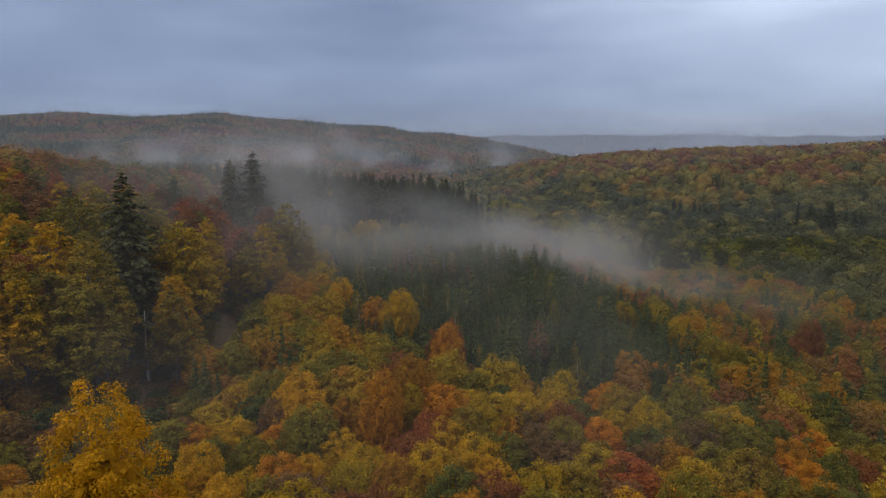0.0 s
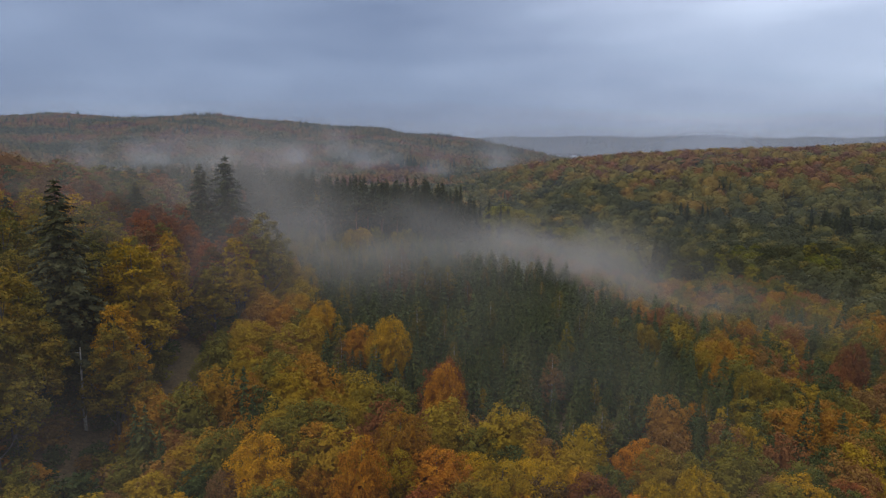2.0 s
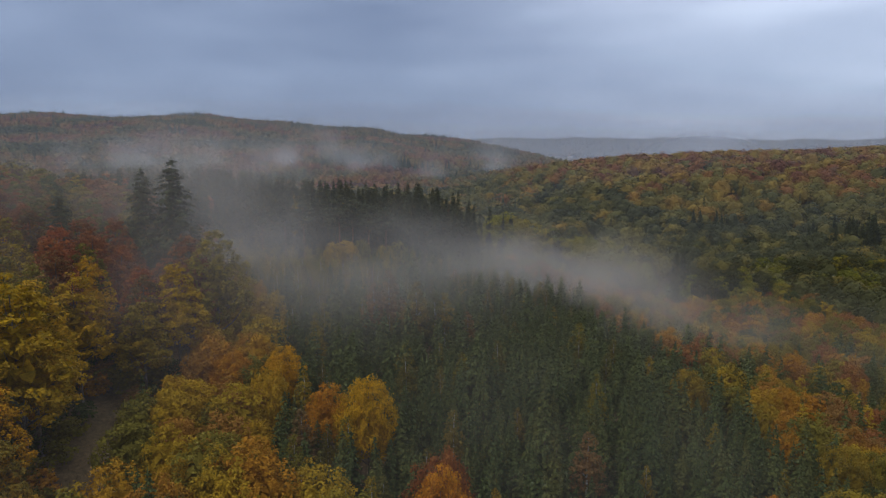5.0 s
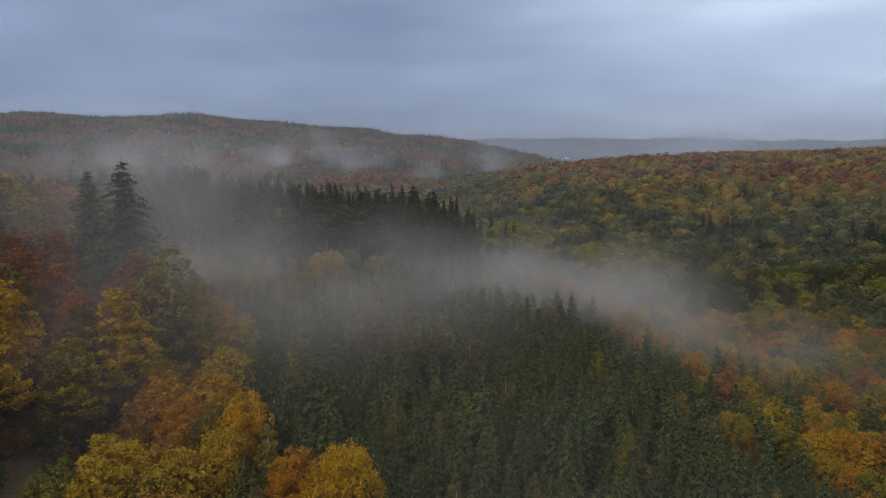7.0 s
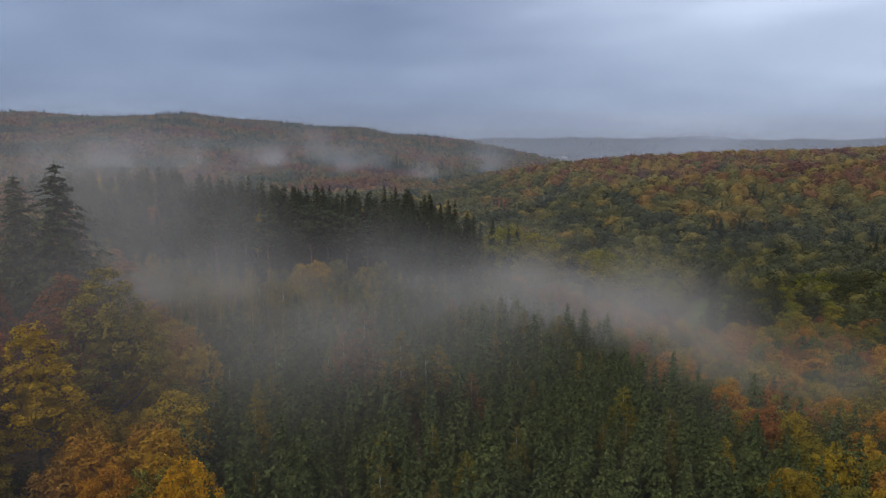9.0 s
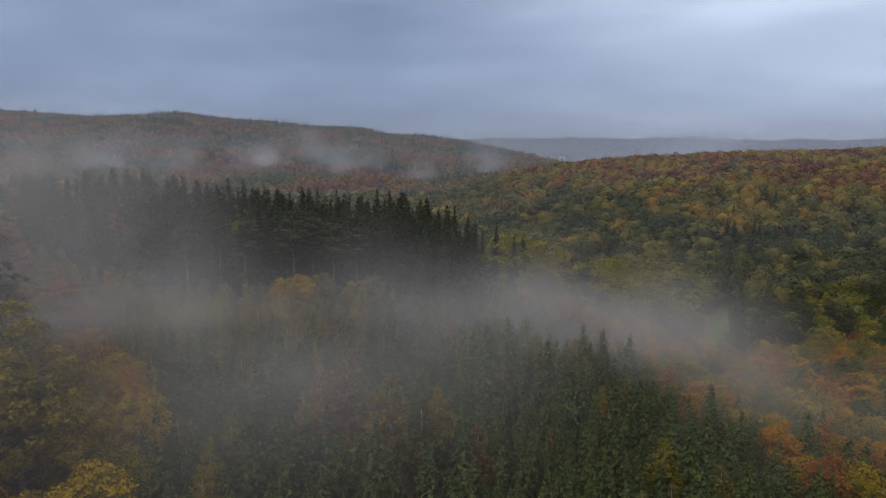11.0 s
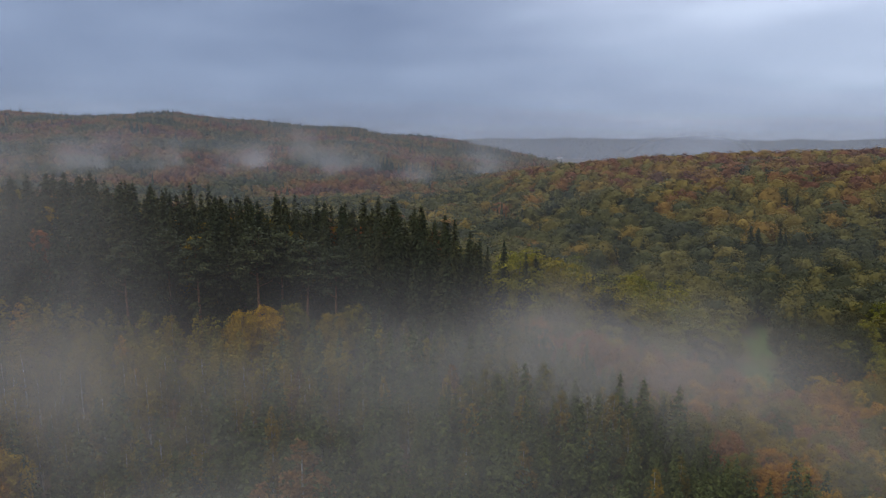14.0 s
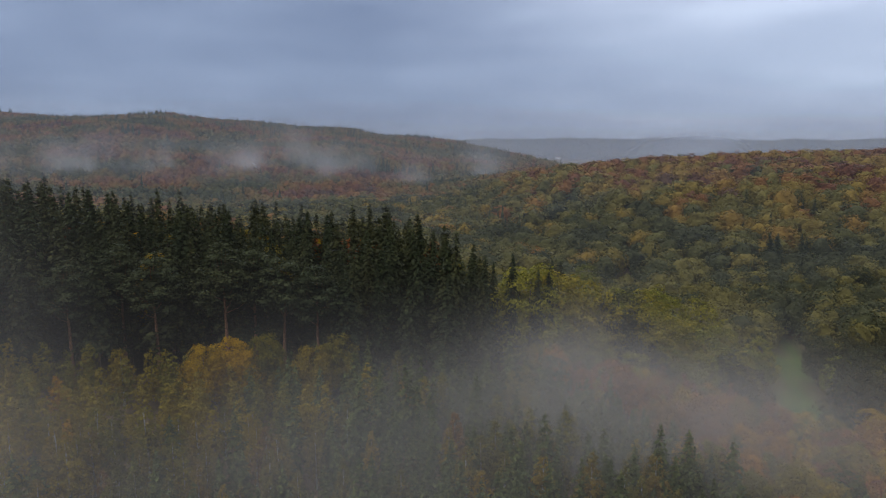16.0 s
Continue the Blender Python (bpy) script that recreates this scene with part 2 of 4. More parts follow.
def ground_z(x, y):
    x, y = np.asarray(x, float), np.asarray(y, float)
    z = 9.0 - 26.0 * step((x - 92) / 24) - 3.5 * bell((y - 84) / 24)  # slope from the terrace down into the valley
    z = z - 5.0 * bell((x + 46) / 13) * bell((y - 138) / 18)
    z = z + 18.0 * bell((x + 78) / 32) * bell((y - 238) / 38)    # knoll with the tall firs
    z = z + 0.22 * np.clip(-x - 38, 0, 260) * (1 - ramped((y - 330) / 220))  # rising flank
    z = z + 3.0 * bell((x + 20) / 90) * bell((y - 350) / 50)     # low rise under the old spruces
    z = z - 22.0 * ramped((y - 400 - 110 * step(-(x + 10) / 25)) / 240) * step(-(x - 40) / 60)  # dip behind them
    z = z + 9.0 * bell((x + 115) / 60) * bell((y - 450) / 75)
    crest = 752 - 0.20 * (x - 220)                               # long wooded ridge beyond the meadow
    rise = np.interp(x, [70, 140, 215, 300, 400, 470, 650, 900], [0, 20, 44, 52.5, 58, 58.5, 67.5, 75])
    z = z + rise * bell((y - crest) / np.where(y < crest, 165, 210))
    far = np.interp(x, [-2500, -900, -400, -250, -60, 180, 340, 440, 510, 600], [130, 145, 149, 131, 113, 97, 81, 61, 30, -8])
    z = z + far * ramped((y - 800) / 1300) * (1 - 0.6 * ramped((y - 2200) / 800))
    z = z + 115 * ramped((y - 3000) / 900) * (1 + 0.06 * waves(x, y, 1500, 5)) + 7 * ramped((y - 700) / 800) * waves(x, y, 420, 3)
    return z + 0.9 * waves(x, y, 55, 1) + 0.3 * waves(x, y, 17, 2)


def meadow_part(x, y):
    """1 on the mown meadow in the valley."""
    cx = 148 + 0.66 * (y - 340)
    half = 5.5 + 0.22 * np.clip(362 - y, 0, 40)
    return step((half + 1.5 * waves(x, y, 40, 8) - np.abs(x - cx)) / 0.8) * step((y - 316) / 2) * step((408 - y) / 2)


def glade_part(x, y):
    """1 on the bare forest clearing."""
    return step((1 - ((x + 33 + 0.25 * (y - 158)) / 5.0) ** 2 - ((y - 164) / 21) ** 2) / 0.15)


def mesh_of(name, verts, faces, mat, smooth=False, **attributes):
    me = bpy.data.meshes.new(name)
    verts, faces = np.asarray(verts, np.float32), np.asarray(faces, np.int32)
    k = faces.shape[1]
    me.vertices.add(len(verts))
    me.vertices.foreach_set("co", verts.ravel())
    me.loops.add(faces.size)
    me.loops.foreach_set("vertex_index", faces.ravel())
    me.polygons.add(len(faces))
    me.polygons.foreach_set("loop_start", np.arange(0, faces.size, k, dtype=np.int32))
    if smooth:
        me.polygons.foreach_set("use_smooth", np.ones(len(faces), bool))
    for key, values in attributes.items():
        at = me.attributes.new(key, "FLOAT", "POINT")
        at.data.foreach_set("value", np.asarray(values, np.float32))
    me.materials.append(mat)
    me.update(calc_edges=True)
    me.validate()
    return me


def grid_faces(rows, cols, wrap=False):
    i, j = np.meshgrid(np.arange(rows - 1), np.arange(cols if wrap else cols - 1), indexing="ij")
    i, j = i.ravel(), j.ravel()
    k = (j + 1) % cols
    return np.stack([i * cols + j, i * cols + k, (i + 1) * cols + k, (i + 1) * cols + j], 1)


# one sheet, fine close by and coarse far off
rings, spokes = 160, 320
gr = 12 * (5200 / 12) ** (np.arange(rings) / (rings - 1))
gr[0] = 0.05
ga = np.arange(spokes) * 2 * np.pi / spokes
gx = (gr[:, None] * np.sin(ga)[None] + 40).ravel()
gy = (gr[:, None] * np.cos(ga)[None] + 110).ravel()
ground = new("ground", mesh_of("ground", np.stack([gx, gy, ground_z(gx, gy)], 1), grid_faces(rings, spokes, True)[:, ::-1], GROUND, True,
                               meadow=meadow_part(gx, gy)))
tagged(ground, "hilly forest floor of leaf litter with a green valley meadow", "ground", kind="structure")


# ---- trees: shapes ----
def unit(v):
    return v / np.maximum(np.linalg.norm(v, axis=-1, keepdims=True), 1e-9)


def tubes(paths, sides=6):
    """Tapered stems through (x, y, z, radius) points, joined into one mesh."""
    vs, fs, base = [], [], 0
    for p in paths:
        p = np.asarray(p, float)
        d = unit(np.gradient(p[:, :3], axis=0))
        u = unit(np.cross(d, np.array([0.31, 0.94, 0.12])))
        w = np.cross(d, u)
        a = np.arange(sides) * 2 * np.pi / sides
        ring = p[:, None, :3] + p[:, None, 3:4] * (np.cos(a)[None, :, None] * u[:, None] + np.sin(a)[None, :, None] * w[:, None])
        vs.append(ring.reshape(-1, 3))
        fs.append(grid_faces(len(p), sides, True) + base)
        base += len(p) * sides
    return np.concatenate(vs), np.concatenate(fs)


def blades(rs, centres, facing, size):
    """Small leaf sprays, each one three-cornered blade."""
    n = len(centres)
    facing = unit(facing)
    t = unit(np.cross(facing, rs.normal(0, 1, (n, 3))))
    b = np.cross(facing, t)
    a = np.array([0.0, 2.2, 4.1])[None] + rs.uniform(-0.35, 0.35, (n, 3))
    q = size[:, None] * rs.uniform(0.75, 1.2, (n, 3))
    v = centres[:, None] + t[:, None] * (q * np.cos(a))[..., None] + b[:, None] * (q * np.sin(a))[..., None]
    return v.reshape(-1, 3), np.arange(3 * n).reshape(-1, 3)


def broadleaf_shape(seed, h, w, bare, leaves, size, narrow=0.0, limbs=7, clumps=40, flat=0.60, inner=0.70, core=(10, 6), puff=1.0, tilt=0.5, lift=0.16, solid=False):
    """Trunk and crown of a broadleaved tree: h high, w wide, its crown from bare * h up; narrow: how far it tapers towards the top.
    The crown is a domed envelope of boughs, each a flattened clump of leaf sprays, round a dim inner mass."""
    rs = np.random.RandomState(seed)
    low, ch = h * bare, h * (1 - bare)
    cz = low + ch * 0.42
    phases = rs.uniform(0, 6.283, 2)

    def envelope(t, az, q):
        """t from -1 (underside) to 1 (top)."""
        lobes = 1 + 0.10 * np.sin(3 * az + phases[0]) + 0.08 * np.sin(2 * az + 3 * t + phases[1])
        r = w / 2 * np.sqrt(np.clip(1 - t * t, 0, 1)) * (1 - narrow * np.clip(t + 0.15, 0, 1)) * lobes * q
        z = cz + np.where(t > 0, t * (h - cz), t * (cz - low)) * q
        return np.stack([r * np.cos(az), r * np.sin(az), z], 1)

    cols, rows = core
    if solid:      # a closed inner mass, for crowns that stand far off
        t = np.repeat(np.linspace(-0.92, 0.94, rows), cols)
        az = np.tile(np.arange(cols), rows) * 2 * np.pi / cols + np.repeat(np.arange(rows) % 2, cols) * np.pi / cols
        v = np.concatenate([envelope(t, az, inner * rs.uniform(0.78, 1.12, len(t))), [[0, 0, cz + (h - cz) * inner]]])
        f = []
        for r in range(rows - 1):
            for k in range(cols):
                m = (k + 1) % cols
                f += [(r * cols + k, r * cols + m, (r + 1) * cols + m), (r * cols + k, (r + 1) * cols + m, (r + 1) * cols + k)]
        f = np.array(f + [((rows - 1) * cols + k, (rows - 1) * cols + (k + 1) % cols, rows * cols) for k in range(cols)])
    else:          # dim inner foliage
        n = cols * rows * 4
        t, az = rs.uniform(-0.9, 0.9, n), rs.uniform(0, 6.283, n)
        p = envelope(t, az, inner * rs.uniform(0.55, 1.0, n))
        facing = p - np.array([0, 0, cz]) + rs.normal(0, 0.15 * w, (n, 3))
        v, f = blades(rs, p, facing, 0.09 * w * rs.uniform(0.7, 1.25, n))
    # boughs, evenly round the envelope
    i = np.arange(clumps)
    ct = np.clip(-0.78 + 1.74 * (i + 0.5) / clumps + rs.normal(0, 0.06, clumps), -0.85, 0.96)
    ca = i * 2.39996 + rs.normal(0, 0.25, clumps)
    c = envelope(ct, ca, rs.uniform(0.70, 0.90, clumps))
    axis = np.stack([0 * ct, 0 * ct, c[:, 2]], 1)
    out = unit(c - axis + np.array([0, 0, 0.05]) + np.stack([0 * ct, 0 * ct, np.clip(ct, 0, 1) * w * 0.25], 1))
    cr = puff * 1.15 * w / math.sqrt(clumps) * rs.uniform(0.72, 1.25, clumps) * (1 - 0.35 * narrow * np.clip(ct, 0, 1))
    if leaves:
        k = rs.choice(clumps, leaves, p=cr ** 2 / (cr ** 2).sum())
        d = unit(rs.normal(0, 1, (leaves, 3)) + 0.75 * out[k] + np.array([0, 0, 0.40]))
        reach = rs.uniform(0.50, 1.05, leaves) + (rs.rand(leaves) < 0.22) * rs.uniform(0, 0.35, leaves)
        p = c[k] + d * (cr[k] * reach)[:, None] * np.array([1, 1, flat])
        run = ((p - c[k])[:, :2] * out[k][:, :2]).sum(1)
        p[:, 2] += lift * np.clip(run, 0, None) ** 2 / cr[k]
        facing = unit(d * np.array([1, 1, 1 / flat])) + np.array([0, 0, 0.45]) + rs.normal(0, tilt, (leaves, 3))
        v2, f2 = blades(rs, p, facing, size * rs.uniform(0.7, 1.3, leaves))
        v, f = np.concatenate([v, v2]), np.concatenate([f, f2 + len(v)])
    bend = rs.normal(0, 0.015 * h, 2)
    r0 = 0.011 * h + 0.06
    top = h * 0.86
    trunk = [(bend[0] * (k / 6) ** 2, bend[1] * (k / 6) ** 2, top * k / 6 - (0.6 if k == 0 else 0), r0 * (1.25 if k == 0 else 1) * (1 - 0.88 * k / 6)) for k in range(7)]
    paths = [trunk]
    for tip in c[rs.permutation(clumps)[:limbs]]:
        zb = min(max(h * bare * 0.9, tip[2] - 0.35 * w), top * 0.8)
        s = np.array([bend[0] * (zb / top) ** 2, bend[1] * (zb / top) ** 2, zb])
        m = s * 0.5 + tip * 0.5 + np.array([0, 0, -0.06 * w])
        q0 = r0 * (1 - 0.85 * zb / top) * 0.55
        paths.append([(*s, q0), (*m, q0 * 0.6), (*tip, q0 * 0.18)])
    return tubes(paths, 5), (v, f)


def spruce_shape(seed, h, r, bare, whorls, n, droop=0.35, per=8, size=0.4, ragged=0.2, full=0.7):
    """Trunk and boughs of a spruce or fir: whorls of n boughs, each with per sprays of needles along it."""
    rs = np.random.RandomState(seed)
    t = np.clip((np.arange(whorls) + rs.uniform(-0.3, 0.3, whorls)) / whorls, 0, 0.985)
    big = r * (1 - t) ** full * np.where(t < 0.12, 0.75 + 2 * t, 1) + 0.12
    z = h * (bare + (1 - bare) * t)
    az = np.arange(n)[None] * 6.283 / n + rs.uniform(0, 6.283, (whorls, 1)) + rs.normal(0, 0.25, (whorls, n))
    R = big[:, None] * np.clip(1 + rs.normal(0, ragged, (whorls, n)), 0.35, 1.6)
    z = z[:, None] + rs.normal(0, 0.35, (whorls, n)) * h * (1 - bare) / whorls
    sag = droop * rs.uniform(0.6, 1.4, (whorls, n))
    u = rs.uniform(0.08, 1.0, (whorls, n, per)) ** 0.75
    side = rs.uniform(-1, 1, u.shape) * 0.30 * R[..., None] * (1.1 - u)
    ca, sa = np.cos(az)[..., None], np.sin(az)[..., None]
    q = R[..., None] * u
    p = np.stack([q * ca - side * sa, q * sa + side * ca, z[..., None] - sag[..., None] * q * u ** 0.5 - np.abs(side) * 0.35 - rs.uniform(0, 0.12, u.shape) * R[..., None]], -1).reshape(-1, 3)
    out = np.stack([ca + 0 * u, sa + 0 * u, 0 * u + 0.9], -1).reshape(-1, 3)
    s = size * rs.uniform(0.7, 1.3, len(p)) * (0.22 + 0.78 * np.repeat((R / r).ravel() ** 0.8, per))
    V, F = blades(rs, p, out + rs.normal(0, 0.45, (len(p), 3)), s)
    lead = np.array([[0, 0, h * 1.02], [0.12, 0, h * 0.95], [-0.07, 0.10, h * 0.95], [-0.07, -0.10, h * 0.95]])
    F = np.concatenate([F, len(V) + np.array([[0, 1, 2], [0, 2, 3], [0, 3, 1]])])
    V = np.concatenate([V, lead])
    r0 = 0.009 * h + 0.05
    stem = [[(0, 0, h * q - (0.6 if q == 0 else 0), r0 * (1 - 0.95 * q) * (1.2 if q == 0 else 1)) for q in (0, 0.08, 0.35, 0.7, 0.98)]]
    if bare > 0.25:   # dead lower branches
        for _ in range(10):
            zb, ab, lb = rs.uniform(0.12, bare) * h, rs.uniform(0, 6.283), rs.uniform(0.6, 0.5 * r + 0.7)
            stem.append([(0, 0, zb, 0.04), (lb * np.cos(ab), lb * np.sin(ab), zb - 0.25 * lb, 0.012)])
    return tubes(stem, 6), (V, F)


# ---- trees: one model of each kind and look ----
class Model:
    """Meshes of a tree in one look: its trunk, its crown, its height."""

    def __init__(self, name, shape, mat, stem_mat, h, label, category, smooth=False):
        (tv, tf), (cv, cf) = shape
        self.name, self.h, self.label, self.category = name, h, label, category
        self.trunk = mesh_of("trunk", tv, tf, stem_mat, True)
        self.crown = mesh_of("crown", cv, cf, mat, smooth)

    def plant(self, x, y, h, turn, group="", lean=0.0, wide=1.0, label="", z=None):
        """Sets one tree on the ground, h metres high."""
        s = h / self.h
        gz = float(ground_z(x, y)) if z is None else z
        ob = new(self.name)
        ob.matrix_basis = pose(x, y, gz - 0.1, lean, 0, turn) @ Matrix.Diagonal((s * wide, s * wide, s, 1))
        for nm, me in (("trunk", self.trunk), ("crown", self.crown)):
            c = new(nm, me)
            c.parent = ob
        return tagged(ob, label or self.label, self.category, group)


def family(name, shapes, mats, stem_mat, h, label, category):
    return [[Model(name, s, m, stem_mat, h, label % word, category) for s in shapes] for m, word in mats]


LOOKS = [(YELLOW, "golden yellow"), (ORANGE, "orange"), (RUST, "rust-red"), (BROWN, "brown"), (OLIVE, "olive-green"), (GREEN, "green")]
Y, O, R, B, V, G = range(6)
round_shapes = [broadleaf_shape(11 + k, 14, 11.0 + 0.8 * k, 0.12, 9000, 0.20, 0.06 + 0.05 * k, clumps=84 + 16 * k, flat=0.80, inner=0.60) for k in range(4)]
ROUND = family("broadleaf_tree", round_shapes, LOOKS, BARK, 14, "%s autumn broadleaf tree with a rounded crown", "tree")
tall_shapes = [broadleaf_shape(31 + k, 28, 12.0 + 1.0 * k, 0.18, 6200, 0.27, 0.42, 12, 130 + 16 * k, 0.62, 0.46, (9, 8), 1.05, 0.5, -0.05) for k in range(3)]
TALL_LOOKS = [LOOKS[Y], LOOKS[R], LOOKS[V], LOOKS[G], LOOKS[B]]
TALL = family("tall_broadleaf_tree", tall_shapes, TALL_LOOKS, BARK, 28, "tall slender %s broadleaf tree on the wooded slope", "tree")
birch_shapes = [broadleaf_shape(51 + k, 14, 5.0, 0.06, 2300, 0.155, 0.66, 3, 64, 0.9, 0.55, (6, 6)) for k in range(3)]
BIRCH = family("birch_tree", birch_shapes, [(PALE, "pale yellow"), (OLIVE, "olive"), (BROWN, "brown")], BARK_BIRCH, 14, "slender young birch with %s leaves and a white stem", "birch")
young_shapes = [spruce_shape(71 + k, 13, 2.6 + 0.25 * k, 0.03, 24, 8, 0.34, 12, 0.33, 0.18, 0.92) for k in range(3)]
YOUNG = family("young_spruce", young_shapes, [(NEEDLE, "dark green")], BARK_SPRUCE, 13, "young %s spruce in a dense plantation", "spruce")[0]
old_shapes = [spruce_shape(81 + k, 34, 3.8 + 0.4 * k, 0.14 + 0.08 * k, 42, 8, 0.55, 12, 0.50, 0.22, 0.80) for k in range(3)]
OLD = family("old_spruce", old_shapes, [(NEEDLE_OLD, "dark green")], BARK_SPRUCE, 34, "tall old %s spruce with a bare lower trunk", "spruce")[0]
fir_shapes = [spruce_shape(91 + k, 36, 6.4, 0.10, 44, 9, 0.30, 30, 0.42, 0.30, 0.68) for k in range(2)]
FIR = family("fir_tree", fir_shapes, [(NEEDLE_FIR, "dull green")], BARK_SPRUCE, 36, "tall broad %s fir on the wooded knoll", "fir")[0]
PINE = family("pine_tree", [broadleaf_shape(101 + k, 30, 8.4, 0.50, 3400, 0.24, 0.45, 12, 38, 0.62, 0.55, (8, 6)) for k in range(3)], [(NEEDLE_PINE, "grey-green")], BARK_PINE, 30, "%s pine with a bare reddish stem", "pine")[0]
GOLDEN = Model("broadleaf_tree", broadleaf_shape(37, 28, 14.5, 0.10, 26000, 0.15, 0.15, 12, 190, 0.7, 0.60, (14, 10)), YELLOW, BARK, 28, "large golden yellow broadleaf tree towering over young growth", "tree")
GROVE = family("ash_tree", [broadleaf_shape(111 + k, 20, 12.5, 0.08, 4000, 0.28, 0.16, clumps=84, flat=0.8, inner=0.62) for k in range(2)], [(GREY_GREEN, "dull grey-green"), (LIME, "yellow-green")], BARK, 20,
               "%s broadleaf tree beside the meadow", "tree")


# ---- where they stand ----
def scatter(seed, x0, x1, y0, y1, gap, keep):
    """Uneven places about gap metres apart where keep(x, y) holds."""
    rs = np.random.RandomState(seed)
    xs, ys = np.arange(x0, x1, gap), np.arange(y0, y1, gap * 0.9)
    gx, gy = np.meshgrid(xs, ys)
    gx = gx + (np.arange(len(ys)) % 2)[:, None] * gap / 2
    gx = (gx + rs.uniform(-0.33, 0.33, gx.shape) * gap).ravel()
    gy = (gy + rs.uniform(-0.33, 0.33, gy.shape) * gap).ravel()
    ok = keep(gx, gy)
    order = rs.permutation(int(ok.sum()))
    return gx[ok][order], gy[ok][order]


taken = []      # (x, y, radius) of trees set singly


def free(x, y):
    ok = (meadow_part(x, y) < 0.3) & (glade_part(x, y) < 0.4)
    for tx, ty, tr in taken:
        ok &= (x - tx) ** 2 + (y - ty) ** 2 > tr * tr
    return ok


def in_plantation(x, y):
    """The young spruce stand between the broadleaved wood and the old spruces."""
    return (x > -12 - 0.10 * (y - 200) - 46 * step((y - 256) / 5)) & (x < 92 - 0.10 * np.abs(y - 205)) & (y > 120 + 0.55 * np.abs(x - 40)) & (y < 316)


def in_old_stand(x, y):
    return (y > 320 + 5 * waves(x, y * 0, 38, 51)) & (y < 392 + 44 * step(-(x + 2) / 8)) & (x < 62 - 0.2 * (y - 320)) & (x > -150)


def on_knoll(x, y):
    """The flank with the tall trees."""
    return (x < np.where(y < 172, -38, -24) - 0.10 * np.clip(y - 150, 0, 200)) & (y < np.where(x > -62, 256, 300)) & (y > 122 + 0.25 * (x + 50))


def pick(rs, weights):
    return int(rs.choice(len(weights), p=np.array(weights) / sum(weights)))


rs = np.random.RandomState(4)


def set_tree(model, x, y, h, room=3.0, **more):
    taken.append((x, y, room))
    return model.plant(x, y, h, rs.uniform(0, 360), **more)


# trees that stand out, one by one: x, y, height of the top above the datum
def up_to(x, y, top):
    return top - float(ground_z(x, y))


for x, y, top, k in ((-54.2, 154, 54.5, 0), (-37.4, 226, 58, 1), (-45.5, 229, 55.5, 0), (-62, 222, 50.5, 1), (-79, 186, 49, 0)):
    set_tree(FIR[k], x, y, up_to(x, y, top), 6.5, group="firs on the knoll", wide=1.35)
for x, y, top, look_k, k in ((-43.5, 160, 44.5, 0, 0), (-54.4, 132.5, 43, 2, 1), (-25, 210, 44, 2, 2), (-50, 208, 44, 1, 0), (-31, 212, 42, 1, 1), (-58, 190, 44, 0, 2), (-64, 140, 46, 0, 1),
                             (-66, 118, 40, 0, 0), (-70, 165, 50, 3, 2), (-30, 196, 38, 0, 1)):
    set_tree(TALL[look_k][k], x, y, up_to(x, y, top), 5.0, group="tall trees on the flank", wide=1.08)
set_tree(GOLDEN, -24.5, 59, up_to(-24.5, 59, 41.5), 6.0, wide=0.74)
for x, y, top, look_k, k in ((2.1, 102.5, 24.5, O, 0), (16, 130, 24.0, O, 1), (17, 137, 22.5, R, 2), (8.1, 158.5, 26, Y, 3), (1.5, 164, 22, O, 1), (-7.5, 181, 23.5, Y, 2), (-17, 183, 22.5, O, 0),
                             (70.3, 128, 10.5, Y, 1), (140, 187, 6.5, R, 3), (131, 181, 2, R, 0), (78, 188.5, 13, V, 1), (88, 153, 11.8, V, 2), (69, 143, 8.8, O, 0), (94, 154, 9.5, V, 3),
                             (54, 122, 8.5, Y, 2), (-24, 89, 19.5, Y, 0), (-2.5, 87, 16, Y, 2), (8.6, 88.6, 17.5, Y, 3), (26.5, 94, 16.5, B, 1), (71, 97, 11, O, 0), (41, 73, 19.5, V, 3), (46, 116.5, 14.5, O, 0),
                             (8, 114.5, 22.5, O, 3), (-17, 92, 18.3, V, 1), (134.7, 329, -10.5, O, 1), (131, 318, -10.5, O, 2)):
    h = max(up_to(x, y, top), 6)
    set_tree(ROUND[look_k][k], x, y, h, 4.2, group="autumn trees of the near wood", wide=min(rs.uniform(7.6, 9.4) / (0.86 * h), 1.0))
for x, y, top, k in ((47.5, 321.5, 43, 0), (34, 333, 43.5, 1), (22, 352, 42, 2), (-6, 338, 47, 0), (29, 326, 41, 1), (40, 327, 39, 2), (55, 327, 37, 1), (16, 328, 43, 1), (-53, 352, 47, 2), (60, 340, 33, 0),
                     (8, 334, 43, 2), (-16, 331, 42, 0), (-28, 338, 44, 1)):
    set_tree(OLD[k], x, y, up_to(x, y, top), 3.6, group="old spruce stand")
for x, y, top, k in ((0, 320, 43, 0), (5, 324, 42, 1), (-14, 322, 41, 2), (11, 321, 40.5, 1), (-22, 327, 42, 0), (-30, 321, 40, 2), (-42, 323, 42, 1), (18, 319, 38, 0)):
    set_tree(PINE[k], x, y, up_to(x, y, top), 3.0, group="pines before the old spruces", wide=1.35)
for x, y, top, k in ((105, 436, 18, 0), (126.6, 450, 13, 1), (131.4, 367, 16, 1), (121.7, 372, 18, 1), (124, 385, 17, 1), (226, 396, 4, 0), (250, 439, 10.5, 0), (139, 352, 4, 1), (117, 392, 15, 1)):
    set_tree(GROVE[k][0], x, y, up_to(x, y, top), 5.0, group="trees beside the meadow")
